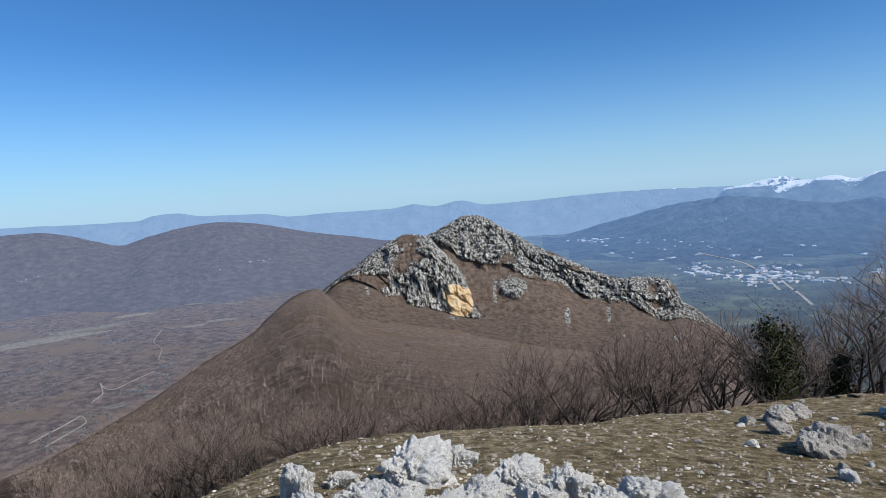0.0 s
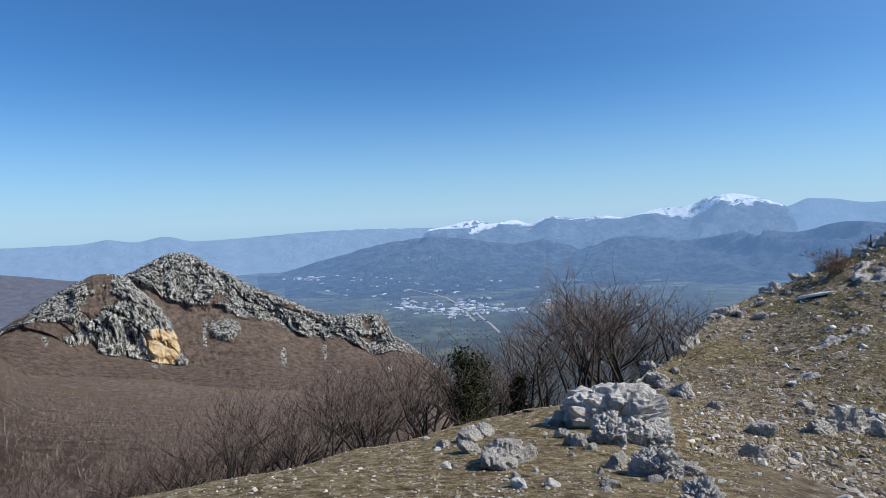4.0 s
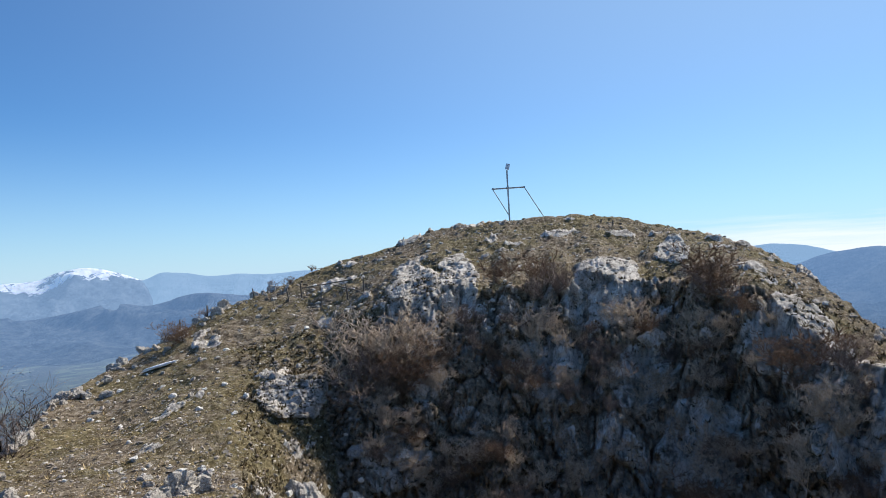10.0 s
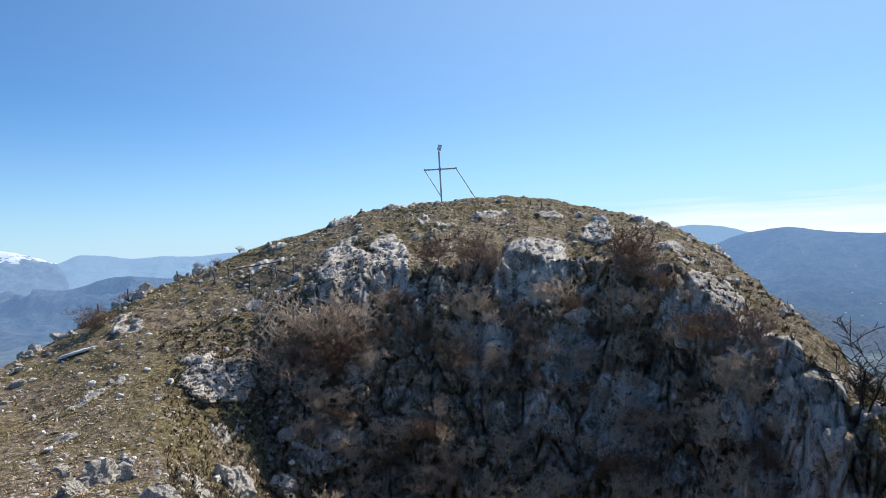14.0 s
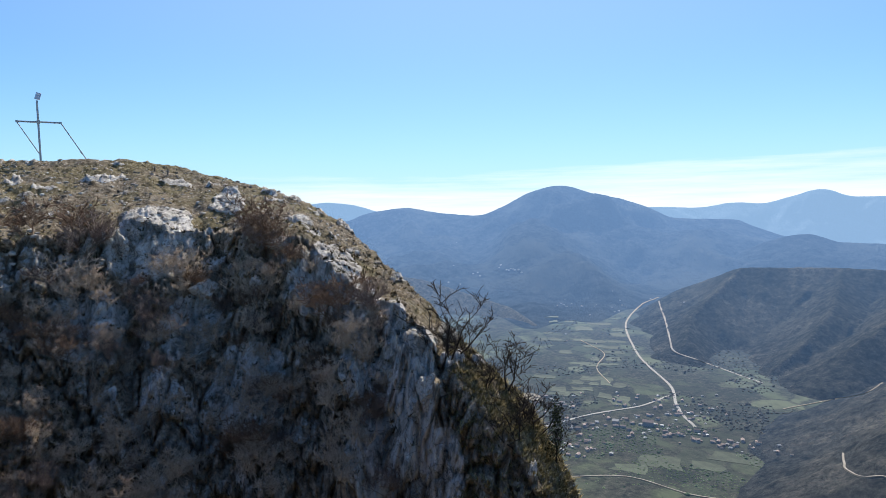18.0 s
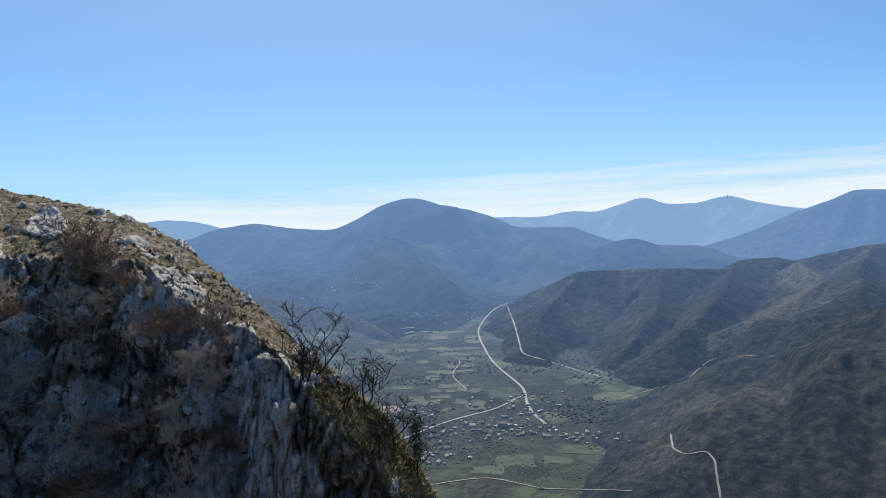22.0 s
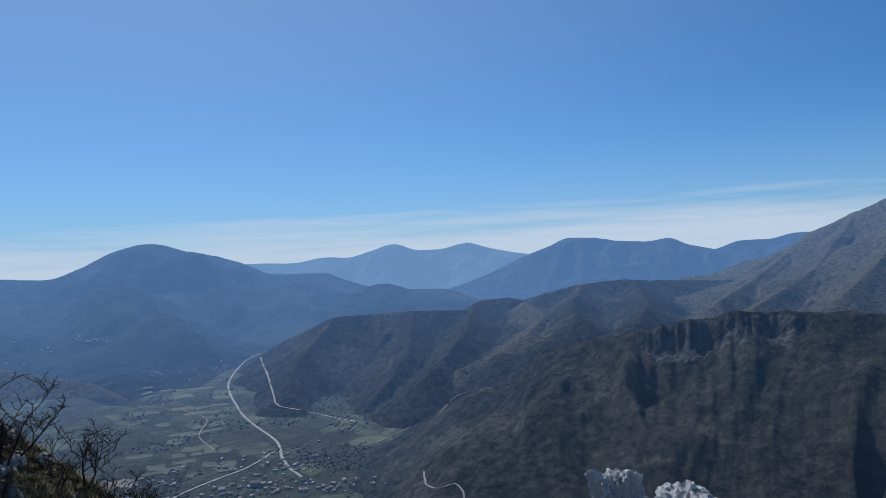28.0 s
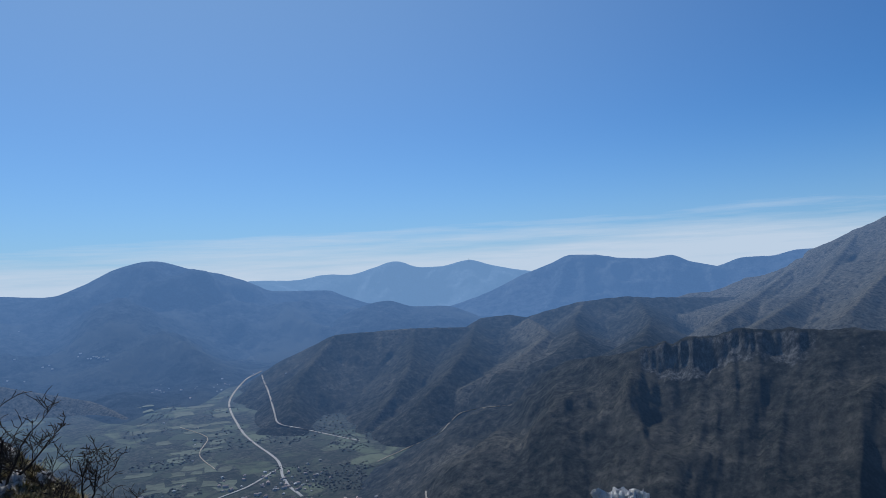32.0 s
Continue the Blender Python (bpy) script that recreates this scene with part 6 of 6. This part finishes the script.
def bare_tree(seed, height, stems=1, lean=0.15, kids=(7, 5, 4), radius=0.05, wobble=0.16, materials=None, name="bare_tree", label="", twig=0.006, shrink=0.6, category="tree", rise=0.06, fan=0.95, bare=0.35):
    g = random.Random(seed)
    out = [[], [], [], []]
    for s in range(stems):
        a = g.uniform(0, 6.28)
        d = np.array([math.cos(a) * lean, math.sin(a) * lean, 1.0])
        grow(g, np.array([math.cos(a), math.sin(a), 0]) * radius * 2.2 * (stems > 1) - np.array([0, 0, 0.3]), d / np.linalg.norm(d), height * g.uniform(0.5, 0.66), radius, 0, out, wobble, rise, kids, shrink, fan, bare)
    out[3] = [(a, b, max(r, twig), max(q, twig * 0.7)) for a, b, r, q in out[3]]
    out[2] = [(a, b, max(r, twig * 1.2), max(q, twig)) for a, b, r, q in out[2]]
    base = tagged(new(name), label, category)
    m1, m2 = materials or (M_BARK, M_TWIG)
    v, f = tubes(out[0], 6)
    new("trunk", tri_mesh("trunk", v, f, m1, True)).parent = base
    (v1, f1), (v2, f2), (v3, f3) = tubes(out[1], 4), tubes(out[2], 3), tubes(out[3], 3)
    me = tri_mesh("crown", np.concatenate([v1, v2, v3]), np.concatenate([f1, f2 + len(v1), f3 + len(v1) + len(v2)]), m1, True)
    me.materials.append(m2)
    me.polygons.foreach_set("material_index", np.concatenate([np.zeros(len(f1) + len(f2)), np.ones(len(f3))]).astype(np.int32))
    new("crown", me).parent = base
    return base


def settle(ob, p, turn, s):
    ob.matrix_world = pose(p.x, p.y, p.z, 0, 0, turn)
    ob.scale = (s, s, s)


TREES = [bare_tree(k, 4.6, 1 + (k % 3 == 0), 0.14, (8, 6, 4) if k % 3 else (6, 5, 4), 0.07, 0.17, twig=0.003, fan=0.8 + 0.07 * (k % 3), bare=0.52, rise=0.055, shrink=0.6, label="leafless grey-barked beech at the terrace edge") for k in range(8)]
LOWTREES = [bare_tree(20 + k, 2.5, 1 + (k % 2), 0.25, (6, 5, 4), 0.045, 0.2, twig=0.003, fan=0.85, bare=0.45, rise=0.05, shrink=0.6, label="small leafless tree with dark crooked limbs") for k in range(6)]
SHRUBS = [bare_tree(40 + k, 1.7, 5, 0.75, (5, 4, 4), 0.013, 0.26, (M_PALETWIG, M_PALETWIG) if k < 3 else (M_REDTWIG, M_REDTWIG) if k == 3 else (M_TWIG, M_TWIG), "bare_shrub",
                    ("leafless pale twiggy shrub among crags", "leafless pale twiggy shrub among crags", "leafless pale twiggy shrub among crags", "russet leafless shrub on the hill", "brown leafless shrub on the hill")[k], 0.009, 0.6, "shrub") for k in range(5)]
DARK = [bare_tree(60 + k, 2.3, 3, 0.35, (5, 4, 3), 0.035, 0.24, (M_DARKBARK, M_DARKBARK), label="dark leafless tree on the steep shoulder", twig=0.009) for k in range(2)]
used = {}


def plant(kinds, p, turn, s, group):
    ob = rng.choice(kinds)
    if ob.name not in used:
        used[ob.name] = 1
        ob["group"] = group
        settle(ob, p, turn, s)
        return ob
    c = copy_thing(ob, pose(p.x, p.y, p.z, 0, 0, turn))
    c.scale = (s, s, s)
    c["group"] = group
    return c


rng = random.Random(77)
CROWN_TOP = [(-36, -20), (-29, -18.5), (-20, -16.5), (-14, -17.5), (-3, -17.2), (5, -15.3), (15, -13.2), (25, -11.8), (30, -10.3), (35, -7.8), (38.7, -5.8), (42, -7.4), (45, -7.6), (48, -9)]
for k in range(190):
    az = rng.uniform(-3, 47.5) if k < 90 else rng.uniform(-36, -8)
    r = skyline_range(az) + 0.8 + 15 * rng.random() ** 1.4 if az > -8 else rng.uniform(9, 34)
    p = at_range(az, r)
    top = r * math.tan(radians(np.interp(az, *zip(*CROWN_TOP)) + 0.9 - abs(rng.gauss(0, 1.1))))
    h = top - p.z
    if h > 2.9:
        plant(TREES, p, rng.uniform(0, 360), min(h / 4.3, 1.5), "trees below the terrace")
    elif h > 0.8:
        plant(LOWTREES, p, rng.uniform(0, 360), h / 2.35, "trees below the terrace")
for az, el_top in ((38.6, -5.5), (39.6, -6.2), (37.0, -6.8), (46.4, -7.4), (13, -13), (15.2, -12.8), (35.4, -7.6)):
    r = skyline_range(az) + 3.5
    p = at_range(az, r)
    plant(TREES, p, rng.uniform(0, 360), (r * math.tan(radians(el_top)) - p.z) / 4.0, "trees below the terrace")
for az, el, s, kind in ((72.4, -9.5, 1.9, 0), (70.6, -8.4, 1.7, 1), (74.4, -8.8, 1.8, 2), (73.2, -11.6, 1.5, 3), (76.0, -11.0, 1.4, 3), (70.8, -11.6, 1.5, 4), (87.5, -2.6, 1.2, 3), (88.2, -3.6, 1.2, 4), (84.4, -2.4, 1.1, 3),
                        (100.8, -3.0, 1.3, 3), (100.2, -4.2, 1.2, 4), (101.6, -4.4, 1.1, 3), (87.6, -7.6, 1.4, 0), (95.2, -6.4, 1.1, 1), (98.4, -8.0, 1.2, 2), (92, -10.6, 1.3, 4), (55.8, -5.8, 0.9, 3), (56.6, -5.4, 0.8, 3),
                        (58.4, -2.2, 0.5, 4), (65.4, -1.2, 0.45, 4), (64.2, -1.5, 0.4, 4), (67.6, -0.2, 0.4, 4), (107, -10.6, 1.2, 3), (109.3, -10.2, 1.0, 4)):
    plant([SHRUBS[kind]], on_ground(az, el), rng.uniform(0, 360), s, "shrubs of the hill")
for k in range(210):
    az, el = rng.uniform(72, 112), rng.uniform(-25, -5.5)
    plant([SHRUBS[rng.choice((0, 1, 2, 2, 1, 0, 1, 4, 4, 3))]], on_ground(az, el), rng.uniform(0, 360), rng.uniform(0.4, 0.85), "shrubs of the hill")
for az, el, s, kind in ((117.2, -14.0, 1.05, 0), (116.4, -14.6, 0.7, 1), (121.8, -16.8, 0.95, 1), (120.4, -16.6, 0.6, 0), (124.2, -19.5, 0.7, 0), (125, -20.4, 0.6, 1), (123.4, -21.5, 0.7, 0)):
    plant([DARK[kind]], on_ground(az, el), rng.uniform(0, 360), s, "trees on the shoulder")

for ob in TREES + LOWTREES + SHRUBS + DARK:
    if ob.name not in used:
        for o in (*ob.children_recursive, ob):
            bpy.data.objects.remove(o)
# woods further down the slope: each tree a stem and a haze of twigs
def far_woods(name, p, h, slivers, seed, material, label, stem=True):
    g = np.random.RandomState(seed)
    n = len(p)
    r = np.hypot(p[:, 0], p[:, 1])
    size = h * np.exp(g.normal(0, 0.22, n))
    vs = []
    for b in range(slivers):
        if b == 0 and stem:
            root, tip, w = p - [0, 0, 0.2], p + np.stack([0.1 * size * g.normal(size=n), 0.1 * size * g.normal(size=n), size * 0.9], -1), 0.02 * size + 0.00015 * r
        else:
            a, lift = g.uniform(0, 6.28, n), g.uniform(0.25, 1.0, n)
            wide = 0.42 * size * np.sqrt(g.rand(n)) * np.sin(np.clip(lift, 0.1, 0.95) * 3.0)
            root = p + np.stack([np.cos(a) * wide, np.sin(a) * wide, size * lift * 0.8], -1)
            d = np.stack([np.cos(a) * 0.5 + g.normal(0, 0.35, n), np.sin(a) * 0.5 + g.normal(0, 0.35, n), g.uniform(-0.25, 0.75, n)], -1)
            tip, w = root + d * (size * g.uniform(0.16, 0.34, n))[:, None], 0.004 * size + 0.00024 * r
        side = g.uniform(0, 6.28, n)
        sd = np.stack([np.cos(side) * w, np.sin(side) * w, 0.3 * w], -1)
        vs.append(np.stack([root - sd, root + sd, tip], 1))
    v = np.concatenate(vs).reshape(-1, 3)
    return tagged(new(name, tri_mesh(name, v, np.arange(len(v)).reshape(-1, 3), material)), label, "woods", kind="stuff")


def slope_spots(n, az_lo, az_hi, r_lo, r_hi, seed):
    return pick(np.random.RandomState(seed), n, az_lo, az_hi, r_lo, r_hi, 0.8)[0]


M_FARWOOD = mat_island("bare_wood_stems", [(0.0, (0.13, 0.096, 0.078)), (0.5, (0.22, 0.167, 0.137)), (1.0, (0.31, 0.245, 0.205))])
far_woods("leafless_woods", slope_spots(1000, -36, 26, 26, 70, 30), 1.3, 40, 30, M_FARWOOD, "leafless brown thicket below the terrace")
far_woods("leafless_woods", slope_spots(6500, -36, 48, 60, 170, 31), 1.4, 16, 31, M_FARWOOD, "leafless brown woods on the slope", False)
far_woods("leafless_woods", slope_spots(9000, -32, 32, 150, 560, 32), 1.7, 10, 32, M_FARWOOD, "leafless brown woods on the far slope", False)
spots = np.concatenate(PEAK_WOODS)
far_woods("leafless_woods", spots[np.random.RandomState(33).choice(len(spots), 6500, replace=False)], 1.9, 10, 34, M_FARWOOD, "leafless brown woods below the cliffs", False)


# ---- evergreens ----
def leaf_clump(name, n, size, spread, seed, material, parent=None):
    g = np.random.RandomState(seed)
    c = g.normal(size=(n, 3)) * np.array(spread)
    a = g.normal(size=(n, 3, 3)) * size
    v = (c[:, None] + a).reshape(-1, 3)
    ob = new(name, tri_mesh(name, v, np.arange(len(v)).reshape(-1, 3), material))
    if parent:
        ob.parent = parent
    return ob


M_IVY = mat_island("dark_ivy", [(0.0, (0.012, 0.016, 0.008)), (0.6, (0.035, 0.042, 0.018)), (1.0, (0.075, 0.08, 0.035))])
for az, r, s in ((26.6, 15.5, 0.85), (27.6, 16.2, 0.8), (31.4, 17.5, 0.7)):
    t = bare_tree(int(90 + az), 3.6, 2, 0.2, (6, 4, 3), 0.06, 0.15, name="ivy_tree", label="leafless tree overgrown with dark green ivy")
    for k in range(5):
        lf = leaf_clump("ivy", 900, 0.034, (0.17 + 0.03 * (2 - abs(k - 2)), 0.17 + 0.03 * (2 - abs(k - 2)), 0.24), int(az) + k, M_IVY, t)
        lf.location = (rng.uniform(-0.18, 0.18), rng.uniform(-0.18, 0.18), 0.5 + 0.45 * k)
    settle(t, at_range(az, r), rng.uniform(0, 360), s)
t = bare_tree(99, 2.6, 1, 0.05, (6, 4, 3), 0.04, 0.08, (M_DARKBARK, M_DARKBARK), name="evergreen_tree", label="small dark evergreen on the steep shoulder")
for k in range(5):
    lf = leaf_clump("foliage", 500, 0.028, (0.24 - 0.03 * k, 0.24 - 0.03 * k, 0.3), 140 + k, M_IVY, t)
    lf.location = (0, 0, 0.5 + 0.42 * k)
settle(t, on_ground(126.8, -22.8), 0, 0.62)


# ---- the summit cross ----
def metal(name, color, rough=0.45, metallic=0.6):
    m, n, l, b = mat(name, rough)
    b.inputs["Metallic"].default_value = metallic
    l.new(ramp(n, l, tex_noise(n, l, tex_coords(n, l), 14, 6, 0.7), [(0.35, tuple(q * 0.6 for q in color)), (0.65, color)]), b.inputs["Base Color"])
    return m


M_STEEL = metal("galvanised_steel", (0.5, 0.54, 0.54), 0.5, 0.25)
M_PANEL = metal("panel_back_sheet", (0.8, 0.82, 0.84), 0.5, 0.0)
M_FRAME = metal("aluminium_frame", (0.75, 0.76, 0.78), 0.4, 0.2)
M_POST = bark("weathered_post", (0.10, 0.085, 0.07), (0.24, 0.21, 0.18))


def bar(name, a, b, r, material, parent=None, sides=10, label=""):
    v, f = tubes([(np.array(a, float), np.array(b, float), r, r)], sides)
    v = np.concatenate([v, [a, b]])
    bm = bmesh.new()
    vs = [bm.verts.new(q) for q in v]
    for q in f:
        bm.faces.new([vs[i] for i in q])
    for k in range(sides):
        bm.faces.new((vs[(k + 1) % sides], vs[k], vs[2 * sides]))
        bm.faces.new((vs[sides + k], vs[sides + (k + 1) % sides], vs[2 * sides + 1]))
    bmesh.ops.recalc_face_normals(bm, faces=bm.faces)
    return part(name, bm, material, parent, label)


def box(name, size, m, material, parent=None, bevel=0.01, label=""):
    bm = bmesh.new()
    bmesh.ops.create_cube(bm, size=1, matrix=Matrix.Diagonal((*size, 1)))
    bmesh.ops.bevel(bm, geom=bm.edges[:], offset=bevel, segments=2, affect="EDGES")
    bm.transform(m)
    return part(name, bm, material, parent, label)


cross = tagged(new("summit_cross"), "grey steel summit cross with stays and a solar lamp", "cross")
foot = EYE_H + place(85.26, 3.75, 42.3)
cross.matrix_world = pose(foot.x, foot.y, foot.z, 0, 0, -85.3)
bar("post", (0, 0, -0.6), (-0.03, 0, 3.22), 0.055, M_STEEL, cross)
bar("crossbar", (-1.04, 0, 2.02), (1.06, 0, 2.04), 0.05, M_STEEL, cross)
bar("stay", (-1.04, 0, 2.02), (0.02, 0.05, 0.15), 0.028, M_STEEL, cross)
bar("stay", (1.06, 0, 2.04), (2.25, 0, 0.0), 0.03, M_STEEL, cross)
bar("turnbuckle", (1.95, 0, 0.5), (2.05, 0, 0.33), 0.05, M_STEEL, cross)
box("bracket", (0.16, 0.12, 0.2), pose(-0.02, 0, 2.03), M_STEEL, cross)
box("clamp", (0.14, 0.1, 0.12), pose(-1.02, 0, 2.02), M_STEEL, cross)
box("clamp", (0.14, 0.1, 0.12), pose(1.04, 0, 2.04), M_STEEL, cross)
lamp = box("solar_panel", (0.26, 0.05, 0.5), pose(0.03, 0, 3.46, -34, 14, 0), M_FRAME, cross, label="tilted solar panel in an aluminium frame")
box("back_sheet", (0.22, 0.012, 0.45), pose(0.03, 0, 3.46, -34, 14, 0) @ Matrix.Translation((0, -0.027, 0)), M_PANEL, lamp)
for az, el, h in ((56.6, -3.95, 0.7), (58.8, -3.4, 0.6), (68.1, -3.6, 0.9), (70.6, -2.8, 0.8), (65.5, -2.6, 0.7), (66.6, -2.4, 0.8), (62.6, -2.1, 0.5), (93.9, 2.55, 0.35), (92.9, 2.9, 0.25), (71.9, -2.2, 0.7)):
    p = on_ground(az, el)
    ob = bar("fence_post", (0, 0, -0.3), (rng.uniform(-0.12, 0.12), rng.uniform(-0.12, 0.12), h), 0.035, M_POST, None, 7)
    ob.matrix_world = pose(p.x, p.y, p.z)
    tagged(ob, "weathered wooden fence post on the hill", "post", "fence posts")
for (a0, e0), (a1, e1) in (((66.6, -2.0), (71.0, -1.6)), ((67.6, -3.2), (69.2, -2.4)), ((69.3, -1.9), (71.6, -2.7))):
    p, q = on_ground(a0, e0) + Vector((0, 0, 0.3)), on_ground(a1, e1) + Vector((0, 0, 0.35))
    ob = bar("fence_rail", (0, 0, 0), tuple(q - p), 0.03, M_POST, None, 6)
    ob.location = p
    tagged(ob, "fallen grey wooden fence rail", "rail", "fence rails")

# ---- last snow, white rocks on the far side, a mast ----
M_SNOW, sn, sl, sb = mat("old_snow", 0.6)
sl.new(ramp(sn, sl, tex_noise(sn, sl, tex_coords(sn, sl), 4, 6, 0.6), [(0.3, (0.72, 0.76, 0.82)), (0.7, (0.9, 0.92, 0.94))]), sb.inputs["Base Color"])
v, f = rock_shape(900, 4, (0.75, 0.26, 0.07), 9, 0.3)
p = on_ground(54.6, -7.4)
ob = new("snow_patch", tri_mesh("snow_patch", v, f, M_SNOW, True))
ob.matrix_world = pose(p.x, p.y, p.z + 0.06, -6, -16, -74)
tagged(ob, "last patch of old snow on the slope", "snow")
for az, el, r, s, tall, sd in ((167.9, -20.6, 4.9, 0.21, 1.4, 1), (173.4, -21.9, 4.9, 0.27, 0.95, 4), (178.0, -23.6, 4.7, 0.25, 0.9, 2), (163.6, -24.6, 4.8, 0.2, 0.9, 5), (170.2, -23.6, 4.7, 0.25, 0.9, 6)):
    p = EYE_S + place(az, el, r)
    rock(WHITE_ROCKS[sd], p, s, "white pitted limestone rock at the drop", turn=az * 7, sink=0.5, squash=tall)
p = place(154.07, 0.62, 4690)
mast = bar("mast", (0, 0, -8), (0, 0, 16), 1.6, M_STEEL, None, 6)
mast.location = p
tagged(mast, "distant radio mast on a mountain top", "mast")
